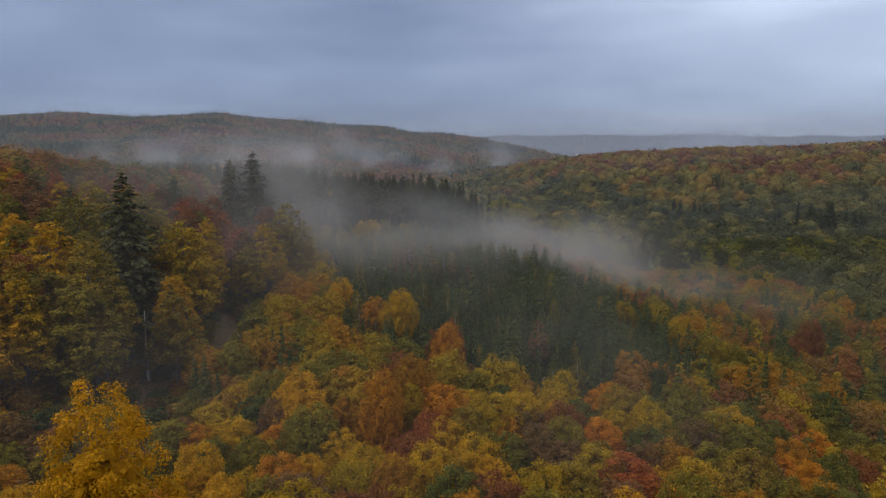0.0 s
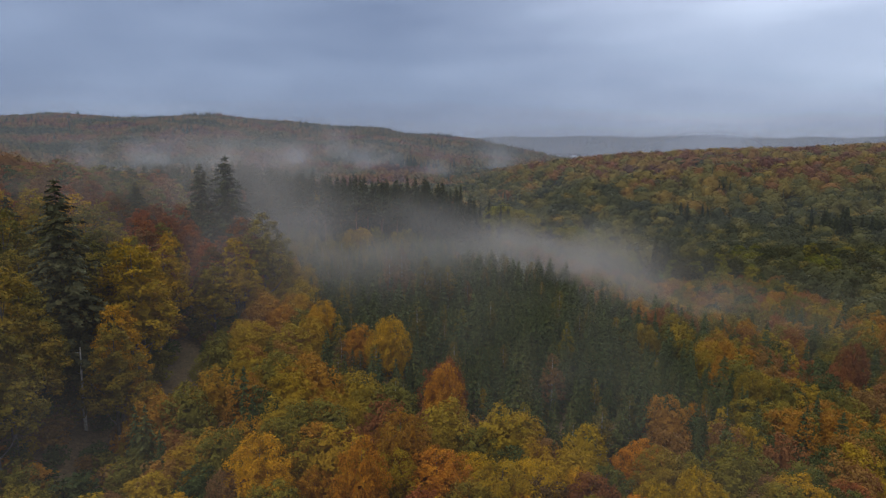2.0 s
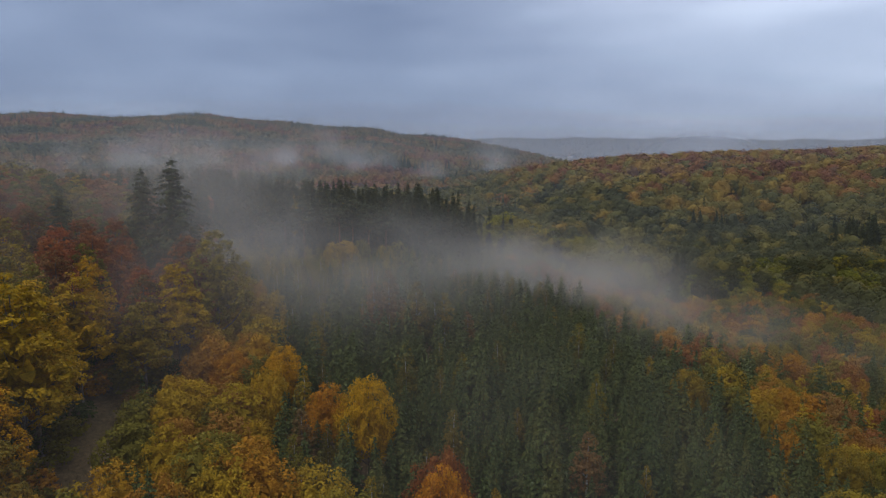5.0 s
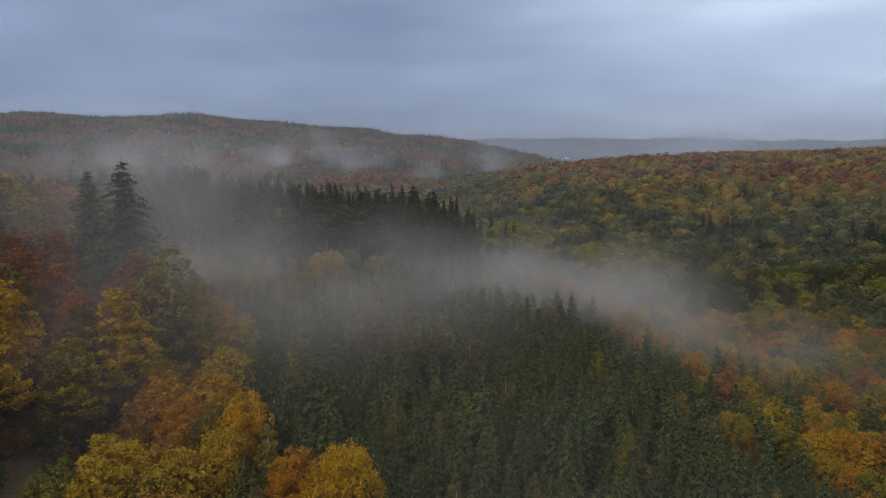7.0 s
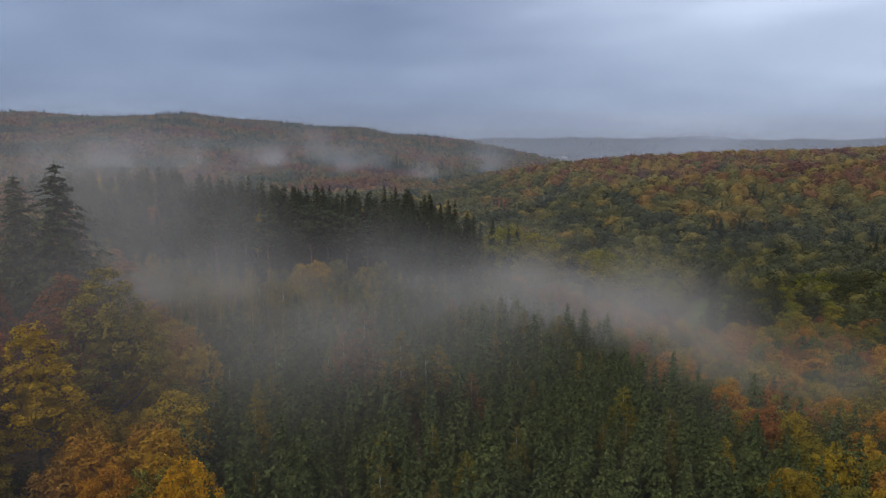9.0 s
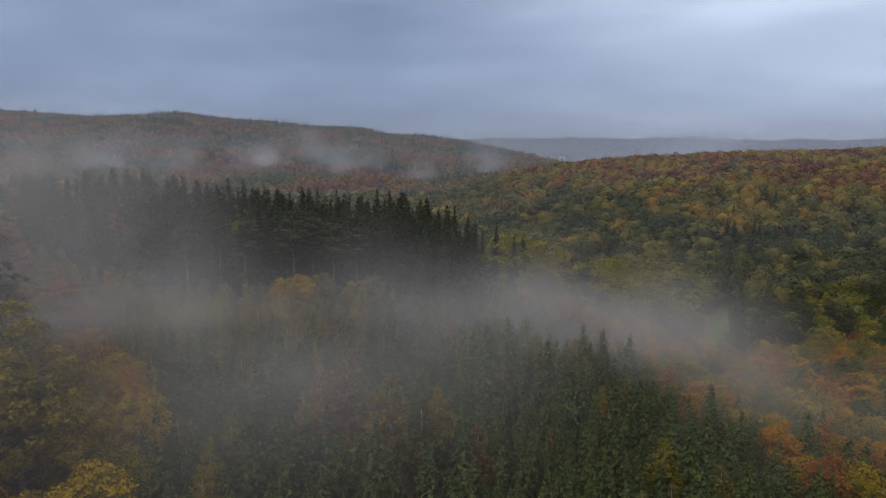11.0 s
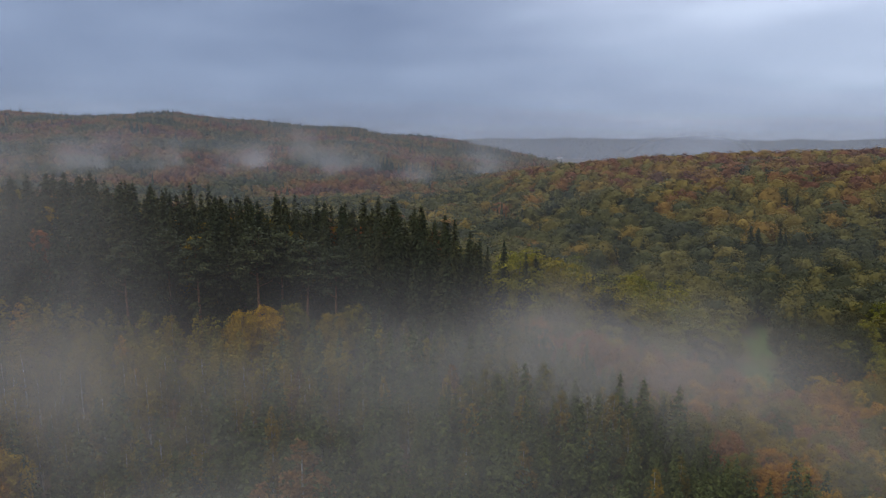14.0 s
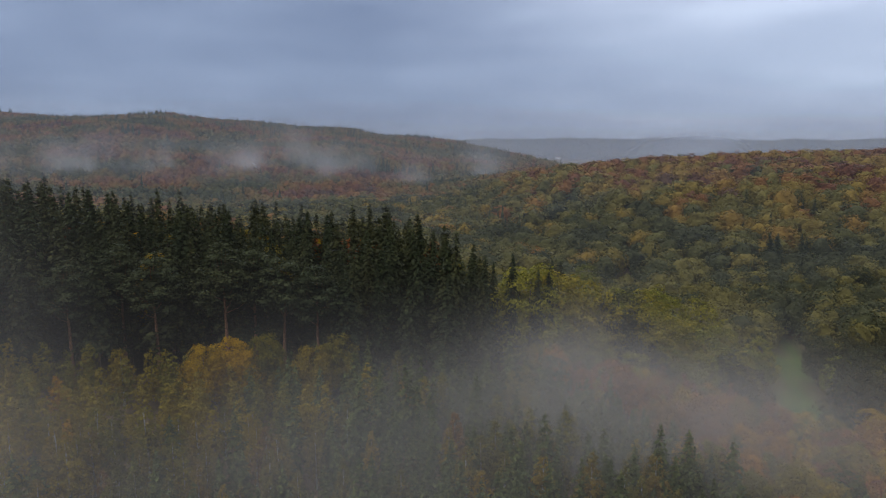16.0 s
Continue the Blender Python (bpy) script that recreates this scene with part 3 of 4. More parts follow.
for x, y, top, k in ((57.3, 222.5, 21.5, 0), (53.3, 231, 22.8, 1), (85, 208, 13, 2), (89, 205, 11.5, 0), (48, 207.5, 19.5, 1), (50, 226, 18, 2), (-30, 172, 22, 0), (-18, 135, 23, 0), (-20.5, 139, 21, 1), (-16, 130.5, 19, 2), (-32, 127, 20, 1), (-35, 131, 18.5, 0), (-29, 124, 17, 2), (-24, 146, 19, 1)):
    set_tree(YOUNG[k], x, y, up_to(x, y, top), 1.8, group="young spruces")
for x, y, top, k in ((34.4, 318, 19, 0), (23.5, 290, 19.3, 0), (8.2, 292, 18.5, 1), (-18, 312, 24, 1), (21.5, 221, 28, 0), (34, 217, 20.5, 2), (4, 290, 20, 0), (15, 233, 29, 2), (11, 229, 26, 2), (26, 219, 25, 0), (29, 224, 24, 1)):
    set_tree(BIRCH[k][0], x, y, up_to(x, y, top), 2.6, group="birches among the spruces", wide=1.35)
for x, y, top, k in ((236.9, 484, 19, 0), (251.5, 529, 19, 1), (244, 488, 17.5, 2), (252.1, 480.7, 18, 0), (259, 486, 15, 1), (105, 430, 17, 2), (112, 440, 15, 0)):
    set_tree(OLD[k], x, y, up_to(x, y, top), 4.0, wide=1.7, group="conifers on the far slope", label="dark spruce standing among autumn broadleaf trees")
for x, y, top, k in ((417.2, 762.6, 59, 1), (424, 768, 55, 0), (408, 757, 54, 1), (352, 742, 50, 0), (455, 760, 55, 1)):
    set_tree(GROVE[k][1], x, y, up_to(x, y, top), 6.0, group="tall trees on the ridge", label="broadleaf tree rising above the ridge line")
for _ in range(34):     # a dark group of spruces low on the far slope
    x, y = rs.normal(318, 17), rs.normal(430, 13)
    set_tree(OLD[pick(rs, [1, 1, 1])], x, y, rs.uniform(17, 27), 3.0, group="conifers on the far slope", label="dark spruce standing among autumn broadleaf trees", wide=rs.uniform(1.1, 1.6))
x, y = 143, 322
set_tree(OLD[1], x, y, up_to(x, y, 17), 7, wide=1.25, label="lone dark spruce standing at the meadow's edge")

for k in range(14):
    q = (k + rs.uniform(-0.3, 0.3)) / 13
    x, y = 66 + 58 * q, 336 + 12 * q + (k % 2) * 9 + rs.uniform(-2, 2)
    set_tree(GROVE[1 if rs.rand() < 0.75 else 0][k % 2], x, y, up_to(x, y, 35 - 21 * q - 3 * (k % 2) + rs.uniform(-2, 2)), 4.0, group="trees beside the meadow", wide=rs.uniform(0.85, 1.2))
for x, y, top, k in ((63, 333, 36, 1), (68, 329, 33, 0), (73, 336, 32, 2)):
    set_tree(OLD[k], x, y, up_to(x, y, top), 3.0, group="old spruce stand")

# what stands farther off than the first few hundred of a kind goes into the joined woods: x, y, height, tone, width
spare_broad, spare_tall, spare_birch, spare_young, spare_old, spare_grove = [], [], [], [], [], []
TONE = (0.54, 0.64, 0.80, 0.72, 0.40, 0.20)


def by_nearness(xs, ys):
    order = np.argsort(ys)
    return zip(xs[order], ys[order])


clear = [(-49, 146, 5.0), (-46.5, 138, 6.5), (-42.5, 127, 6.5), (-38.5, 117, 5.0)]
taken += clear
# near wood: rounded autumn trees
xs, ys = scatter(21, -75, 205, 48, 330, 6.1, lambda x, y: free(x, y) & ~in_plantation(x, y) & ~on_knoll(x, y) & ~in_old_stand(x, y) & (x < y * 0.95 + 26) & (x > -0.60 * y - 6) & (x < 205) & ~((y > 300) & (x < 60)))
n = n_spruce = 0
for x, y in by_nearness(xs, ys):
    hot = 0.5 + 0.5 * waves(x, y, 60, 12) + 2.2 * (68 < x < 125) * (282 < y < 335)
    low = 0.62 if (x < -20 and y < 135) else 1.0       # young growth under the flank
    lk = pick(rs, [3.6 - 2.2 * (x > 55), 2.6 - 0.8 * (x > 55), 0.3 + 2.0 * (x > 50) * hot, 0.6 + 0.9 * (x > 40), 2.3 + 1.3 * (x > 45), 0.4 + 0.8 * (x > 45)] if low == 1 else [1.0, 0.8, 0.4, 1.6, 3.0, 0.9])
    if x > 38 and rs.rand() < 0.14:       # slender birches in between
        spare_birch.append((x, y, rs.uniform(10, 14), rs.choice([0.30, 0.42, 0.54]), rs.uniform(1.1, 1.5)))
        continue
    if x > 44 and 110 < y < 262 and rs.rand() < 0.32:      # spruces scattered beyond the plantation
        if n_spruce < 26:
            YOUNG[pick(rs, [1, 1, 1])].plant(x, y, rs.uniform(9, 15), rs.uniform(0, 360), "young spruces", wide=rs.uniform(0.95, 1.3))
            n_spruce += 1
        else:
            spare_young.append((x, y, rs.uniform(9, 15), 0.02, rs.uniform(0.95, 1.3)))
        continue
    h, wide, sh = rs.uniform(9.5, 13.5) * low, rs.uniform(0.72, 0.98) / low ** 0.5, pick(rs, [1, 1, 1, 1])
    if n < 265:
        ROUND[lk][sh].plant(x, y, h, rs.uniform(0, 360), "autumn trees of the near wood", wide=wide)
        n += 1
    else:
        spare_broad.append((x, y, h, TONE[lk] + rs.normal(0, 0.03), wide))
# flank: tall trees, their tops at one height with the firs' foot on the knoll
def flank_top(x, y):
    near, far = np.interp(x, [-90, -50], [47, 42.5]), np.interp(x, [-110, -72, -52, -40, -28], [57, 53, 46, 40, 37])
    return float(near + (far - near) * ramped((y - 150) / 50))


xs, ys = scatter(22, -150, -20, 90, 310, 8.2, lambda x, y: free(x, y) & on_knoll(x, y) & (x > -0.66 * y - 8))
n = 0
for x, y in by_nearness(xs, ys):
    deep = min(max((-x - 30) / 14, 0), 1)
    lk, sh, wide = pick(rs, [1.4, 0.2 + 5.0 * (y > 190), 3.0, 1.0, 0.7 + 2.3 * (y > 180)]), pick(rs, [1, 1, 1]), rs.uniform(0.85, 1.20)
    h = min(rs.uniform(19, 24) + 7 * deep, flank_top(x, y) - float(ground_z(x, y)) - 3.5 * rs.rand())
    if n < 130:
        TALL[lk][sh].plant(x, y, h, rs.uniform(0, 360), "tall trees on the flank", wide=wide)
        n += 1
    else:
        spare_tall.append((x, y, h, (0.48, 0.80, 0.38, 0.20, 0.72)[lk], wide))
# shrubs and saplings along the foot of the flank
SHRUB_LOOKS = (V, O, Y, B, G)
xs, ys = scatter(32, -85, -18, 70, 196, 4.2, lambda x, y: (glade_part(x, y) < 0.3) & ((x + 48) ** 2 + (y - 142) ** 2 > 16) & (x > -0.60 * y - 8) & ((y > 118) | (x < -0.30 * y + 4)))
for x, y in list(by_nearness(xs, ys))[:560]:
    spare_broad.append((x, y, rs.uniform(2.6, 5.2), TONE[SHRUB_LOOKS[pick(rs, [3, 0.6, 0.8, 1.8, 2])]], rs.uniform(1.0, 1.5)))
# plantation
n_young = n_birch = 0
xs, ys = scatter(23, -66, 100, 116, 318, 4.1, lambda x, y: free(x, y) & in_plantation(x, y))
for x, y in by_nearness(xs, ys):
    # birches grow in among the spruces towards the old stand and along the edges
    share = 0.06 + 0.55 * float(step((y - 256 + 14 * waves(x, y, 50, 15)) / 9) * step(-(x - 14) / 7)) + 0.16 * float(step((y - 272) / 9)) + 0.10 * float(step((150 - y) / 8)) + 0.30 * float(step(-(x + 2) / 6))
    if rs.rand() < share:
        lk, sh, h, wide = pick(rs, [3, 2.2, 0.25]), pick(rs, [1, 1, 1]), rs.uniform(8, 14), rs.uniform(0.85, 1.25)
        if rs.rand() < 0.8:
            if n_birch < 190:
                BIRCH[lk][sh].plant(x, y, h, rs.uniform(0, 360), "birches among the spruces", wide=wide)
                n_birch += 1
            else:
                spare_birch.append((x, y, h, (0.44, 0.37, 0.60)[lk], wide))
    elif n_young < 245:
        YOUNG[pick(rs, [1, 1, 1])].plant(x, y, rs.uniform(7.5, 12.5) + 3.5 * (rs.rand() < 0.15), rs.uniform(0, 360), "young spruces", wide=rs.uniform(0.9, 1.25))
        n_young += 1
    else:
        spare_young.append((x, y, rs.uniform(7.5, 12.5) + 3.5 * (rs.rand() < 0.15), 0.02, rs.uniform(0.95, 1.3)))
# old stand
n = 0
xs, ys = scatter(24, -125, 66, 316, 394, 5.9, lambda x, y: free(x, y) & in_old_stand(x, y))
for x, y in by_nearness(xs, ys):
    wide = rs.uniform(0.95, 1.30) * (34 / 28)
    h = max(13, -6 * min(max((345 - y) / 25, 0), 1) + float(np.interp(x, [-120, -56, -16, 20, 40, 60], [51, 54, 47, 45, 43.5, 38])) - float(ground_z(x, y)) - 6.5 * rs.rand())
    if rs.rand() < (0.03 if y < 350 else 0.16):
        TALL[(2, 4, 0, 1)[pick(rs, [2, 1, 1.5, 1.5])]][1].plant(x, y, min(max(h - 2, 16), 27), rs.uniform(0, 360), "broadleaf trees in the old stand", label="autumn broadleaf tree among old spruces")
    elif n < 230:
        OLD[pick(rs, [1, 1, 1])].plant(x, y, h, rs.uniform(0, 360), "old spruce stand", wide=wide)
        n += 1
    else:
        spare_old.append((x, y, h, 0.01, wide))
# golden trees under the edge of the old stand
for x, y, lk in ((-2, 307, Y), (3, 309, Y), (8, 311, V), (17, 309, V), (22, 313, V)):
    ROUND[lk][1].plant(x, y, rs.uniform(13, 16), rs.uniform(0, 360), "golden trees under the old spruces", wide=0.75)
# meadow's border
n = 0
xs, ys = scatter(25, 62, 300, 330, 470, 7.6, lambda x, y: free(x, y) & (meadow_part(x - 2, y) < 0.5) & (meadow_part(x + 2, y) < 0.5) & ~in_old_stand(x, y))
for x, y in by_nearness(xs, ys):
    lk = 1 if (x < 150 + 0.5 * (y - 340) and rs.rand() < 0.6) or rs.rand() < 0.3 else 0
    h, wide, sh = rs.uniform(13, 19), rs.uniform(0.85, 1.15), pick(rs, [1, 1])
    if n < 190:
        GROVE[lk][sh].plant(x, y, h, rs.uniform(0, 360), "trees beside the meadow", wide=wide)
        n += 1
    else:
        spare_grove.append((x, y, h, (0.08, 0.36)[lk], wide))

# a pale dead stem and leafless trees
dead_paths = [[(0.25 * q * q, 0.1 * q, 16 * q - (0.5 if q == 0 else 0), 0.36 * (1 - 0.72 * q)) for q in (0, 0.2, 0.45, 0.7, 0.9, 1.0)]]
for q, a, ln in ((0.55, 0.4, 0.7), (0.68, 2.5, 1.1), (0.78, 4.4, 0.9), (0.86, 1.2, 1.4), (0.93, 3.5, 1.0)):
    dead_paths.append([(0.25 * q * q, 0.1 * q, 16 * q, 0.06), (0.25 * q * q + ln * math.cos(a), ln * math.sin(a), 16 * q + 0.5 * ln, 0.015)])
dead = new("dead_tree_trunk", mesh_of("dead_tree_trunk", *tubes(dead_paths, 7), BARK_DEAD, True))
dead.matrix_basis = pose(-49, 146, float(ground_z(-49, 146)) - 0.1, 0, 0, 40)
tagged(dead, "pale bleached dead tree standing at the glade", "dead tree")


# ---- woods that nobody could count ----
def joined(name, shapes, places, mat, label, scale_to, spread=1.0, smooth=False):
    """Many trees in one mesh: places holds x, y, height, tone and width factor."""
    vs, fs, tones, base = [], [], [], 0
    r = np.random.RandomState(len(places))
    k = r.randint(0, len(shapes), len(places))
    places = np.asarray(places, float)
    gz = ground_z(places[:, 0], places[:, 1])
    for j, (v, f) in enumerate(shapes):
        sel = np.flatnonzero(k == j)
        if not len(sel):
            continue
        a = r.uniform(0, 6.283, len(sel))
        s = places[sel, 2] / scale_to
        w = s * places[sel, 4] * spread
        x = (np.cos(a)[:, None] * v[None, :, 0] - np.sin(a)[:, None] * v[None, :, 1]) * w[:, None] + places[sel, 0][:, None]
        y = (np.sin(a)[:, None] * v[None, :, 0] + np.cos(a)[:, None] * v[None, :, 1]) * w[:, None] + places[sel, 1][:, None]
        z = v[None, :, 2] * s[:, None] + gz[sel][:, None]
        vs.append(np.stack([x, y, z], 2).reshape(-1, 3))
        fs.append((f[None] + (np.arange(len(sel)) * len(v))[:, None, None] + base).reshape(-1, f.shape[1]))
        tones.append(np.repeat(places[sel, 3], len(v)))
        base += len(sel) * len(v)
    ob = new(name, mesh_of(name, np.concatenate(vs), np.concatenate(fs), mat, smooth, tone=np.concatenate(tones)))
    return tagged(ob, label, "woods", kind="stuff")


def crown_only(shape):
    return shape[1]


def spike(seed, h, w):
    """A far conifer: four ragged skirts."""
    r = np.random.RandomState(seed)
    v, f = [], []
    for lo, hi, rad in ((0.12, 0.5, 1.0), (0.34, 0.72, 0.74), (0.58, 0.88, 0.48), (0.78, 1.0, 0.26)):
        b = len(v)
        v.append((0, 0, h * hi))
        for j in range(7):
            a = 6.283 * (j + 0.4 * r.rand()) / 7
            q = rad * w / 2 * r.uniform(0.7, 1.15)
            v.append((q * math.cos(a), q * math.sin(a), h * (lo + r.uniform(-0.05, 0.05))))
        f += [(b, b + 1 + j, b + 1 + (j + 1) % 7) for j in range(7)]
    return np.array(v), np.array(f)


def seen(x, y):
    """Keeps to the wedge of land that lies ahead."""
    return (x < 0.92 * y + 30) & (x > -0.60 * y - 40)


near_broad = [crown_only(broadleaf_shape(125 + k, 14, 11.6, 0.10, 3200, 0.28, 0.10, 2, 80, 0.80, 0.62)) for k in range(4)]
low_broad = [crown_only(broadleaf_shape(181 + k, 14, 11.6, 0.04, 420, 0.85, 0.10, 2, 22, 0.6, 0.72, (7, 4))) for k in range(4)]
near_tall = [crown_only(broadleaf_shape(128 + k, 28, 12.0, 0.12, 1700, 0.50, 0.40, 2, 70, 0.45, 0.6, (8, 7))) for k in range(2)]
near_birch = [crown_only(broadleaf_shape(129 + k, 14, 5.0, 0.05, 1000, 0.23, 0.66, 2, 52, 0.9, 0.55, (5, 5))) for k in range(2)]
mid_broad = [crown_only(broadleaf_shape(131 + k, 17, 13.5, 0.10, 640, 0.62, 0.08, 2, 34, 0.75, 0.80, (8, 5), 1.0, 0.38, 0.05, True)) for k in range(5)]
back_broad = [crown_only(broadleaf_shape(136 + k, 17, 13.5, 0.10, 260, 0.92, 0.08, 2, 24, 0.75, 0.82, (7, 4), 1.0, 0.34, 0.05, True)) for k in range(5)]
mid_spruce = [crown_only(spruce_shape(141 + k, 24, 3.8, 0.06, 16, 6, 0.4, 4, 1.1, 0.2, 0.85)) for k in range(3)]


def tone_at(x, y):
    """Green to olive low on the slopes, orange and rust towards the crests, in patches."""
    high = ramped((ground_z(x, y) + 12) / 55)
    t = 0.20 + 0.49 * high + 0.10 * waves(x, y, 150, 31) + 0.11 * waves(x, y, 50, 32) + rs.normal(0, 0.16, np.shape(x))
    return np.clip(t, 0.02, 0.99)


conif_part = lambda x, y: waves(x, y, 120, 41) + 0.5 * waves(x, y, 40, 42)
mid_ok = lambda x, y: free(x, y) & seen(x, y) & (meadow_part(x, y) < 0.2) & ~in_old_stand(x, y)
def five(xs, ys, h0, h1, tones, w0=0.8, w1=1.15):
    return np.stack([xs, ys, rs.uniform(h0, h1, len(xs)), tones, rs.uniform(w0, w1, len(xs))], 1)


xs, ys = scatter(26, -420, 820, 392, 900, 11.8, lambda x, y: mid_ok(x, y) & ((y > 470) | (x > 300) | (x < 62)))
cf = (conif_part(xs, ys) > np.where(ys > 620, 1.3, 1.0)) | ((xs < 30) & (ys < 500) & (rs.rand(len(xs)) < 0.55)) | (rs.rand(len(xs)) < 0.02)
tn = tone_at(xs, ys)
near = ys < 600
joined("slope_woods", mid_broad, five(xs, ys, 13, 19.5, tn, 1.0, 1.40)[~cf & near], WOODS, "dense mixed autumn broadleaf woods on the slope", 17)
joined("ridge_woods", back_broad, five(xs, ys, 13, 19.5, tn, 1.0, 1.40)[~cf & ~near], WOODS, "dense mixed autumn broadleaf woods covering the ridge", 17)
cones = five(xs, ys, 14, 21, rs.uniform(0, 0.08, len(xs)), 0.9, 1.2)
joined("slope_conifers", mid_spruce, cones[cf & near], WOODS, "dark conifers scattered through the autumn woods", 24)
joined("ridge_conifers", [spike(165 + k, 24, 7.5) for k in range(3)], cones[cf & ~near], WOODS, "dark conifers on the ridge", 24)
xs, ys = scatter(27, 200, 420, 120, 400, 8.6, lambda x, y: free(x, y) & seen(x, y) & (x > 203))
joined("valley_woods", mid_broad, five(xs, ys, 11, 17, tone_at(xs, ys) * 0.7), WOODS, "mixed autumn woods on the valley floor", 17)
xs, ys = scatter(28, -330, -90, 250, 400, 8.0, lambda x, y: free(x, y) & seen(x, y) & ~in_old_stand(x, y) & ~on_knoll(x, y))
joined("flank_woods", mid_broad, five(xs, ys, 13, 19, tone_at(xs, ys)), WOODS, "mixed autumn woods on the rising flank", 17)
xs, ys = scatter(33, -210, 270, -70, 270, 8.4, lambda x, y: free(x, y) & ((y < 52) | (x > y * 0.95 + 24) | (x < -0.66 * y - 12)) & (x < 260) & (np.abs(x) < 130 + 0.7 * np.maximum(y, 0)))
joined("surrounding_woods", back_broad, five(xs, ys, 10, 14.5, np.clip(rs.normal(0.55, 0.13, len(xs)), 0.2, 0.9), 0.8, 1.1), WOODS_NEAR, "golden and brown broadleaf woods round the terrace", 17)
spare_broad = np.array(spare_broad)
joined("undergrowth", low_broad, spare_broad[spare_broad[:, 2] < 5.5], WOODS_NEAR, "olive and brown shrubs and saplings at the foot of the slope", 14)
joined("hollow_woods", near_broad, spare_broad[spare_broad[:, 2] >= 5.5], WOODS_NEAR, "orange and brown broadleaf woods in the hollow", 14)
if spare_tall:
    joined("knoll_woods", near_tall, np.array(spare_tall), WOODS_NEAR, "tall autumn broadleaf woods on the knoll", 28)
if spare_birch:
    joined("birch_thicket", near_birch, np.array(spare_birch), WOODS_NEAR, "thicket of slender yellowing young birches", 14)
if spare_grove:
    joined("meadow_woods", mid_broad, np.array(spare_grove) * np.array([1, 1, 0.9, 1, 1]), WOODS, "grey-green broadleaf woods behind the meadow", 17)
if spare_old:
    joined("spruce_forest", [crown_only(spruce_shape(175 + k, 34, 4.2, 0.25, 26, 6, 0.5, 5, 0.9, 0.22, 0.80)) for k in range(3)], np.array(spare_old), NEEDLE_OLD, "tall dark old spruces deep in the stand", 34)
joined("spruce_plantation", [crown_only(spruce_shape(171 + k, 13, 2.7 + 0.2 * k, 0.05, 19, 7, 0.34, 7, 0.46, 0.18, 0.92)) for k in range(3)], np.array(spare_young), NEEDLE, "dense rows of young dark green spruces", 13)
lumps, spikes = [crown_only(broadleaf_shape(151 + k, 16, 14, 0.08, 50, 1.7, 0.05, 1, 16, 0.8, 0.88, (6, 4), 1.0, 0.3, 0.05, True)) for k in range(5)], [spike(161 + k, 24, 9) for k in range(3)]
xs, ys = scatter(29, -1500, 1700, 880, 2350, 15.0, lambda x, y: (x < 0.30 * y + 120) & (x > -0.52 * y - 30))
cf = (conif_part(xs * 0.4, ys * 0.4) > 1.0) | (rs.rand(len(xs)) < 0.035 + 0.09 * ((ys > 1700) & (xs > -900) & (xs < 250)))
tn = np.clip(0.52 + 0.36 * waves(xs, ys, 300, 35) + 0.18 * waves(xs, ys, 90, 36) + rs.normal(0, 0.08, len(xs)), 0.02, 1)
joined("hill_woods", lumps, five(xs, ys, 12, 19, tn, 0.85, 1.3)[~cf], WOODS_FAR, "distant hill covered in autumn woods", 16)
joined("hill_conifers", spikes, five(xs, ys, 18, 27, rs.uniform(0, 0.08, len(xs)), 0.8, 1.2)[cf], WOODS_FAR, "dark conifers along the distant hill", 24)
xs, ys = scatter(30, -200, 3400, 3300, 4000, 34.0, lambda x, y: (x > 0.14 * y) & (x < 0.92 * y))
joined("horizon_woods", lumps, five(xs, ys, 14, 22, tone_at(xs * 0.3, ys * 0.3) * 0.8, 2.0, 3.2), WOODS_FAR, "hazy wooded hills along the horizon", 16)


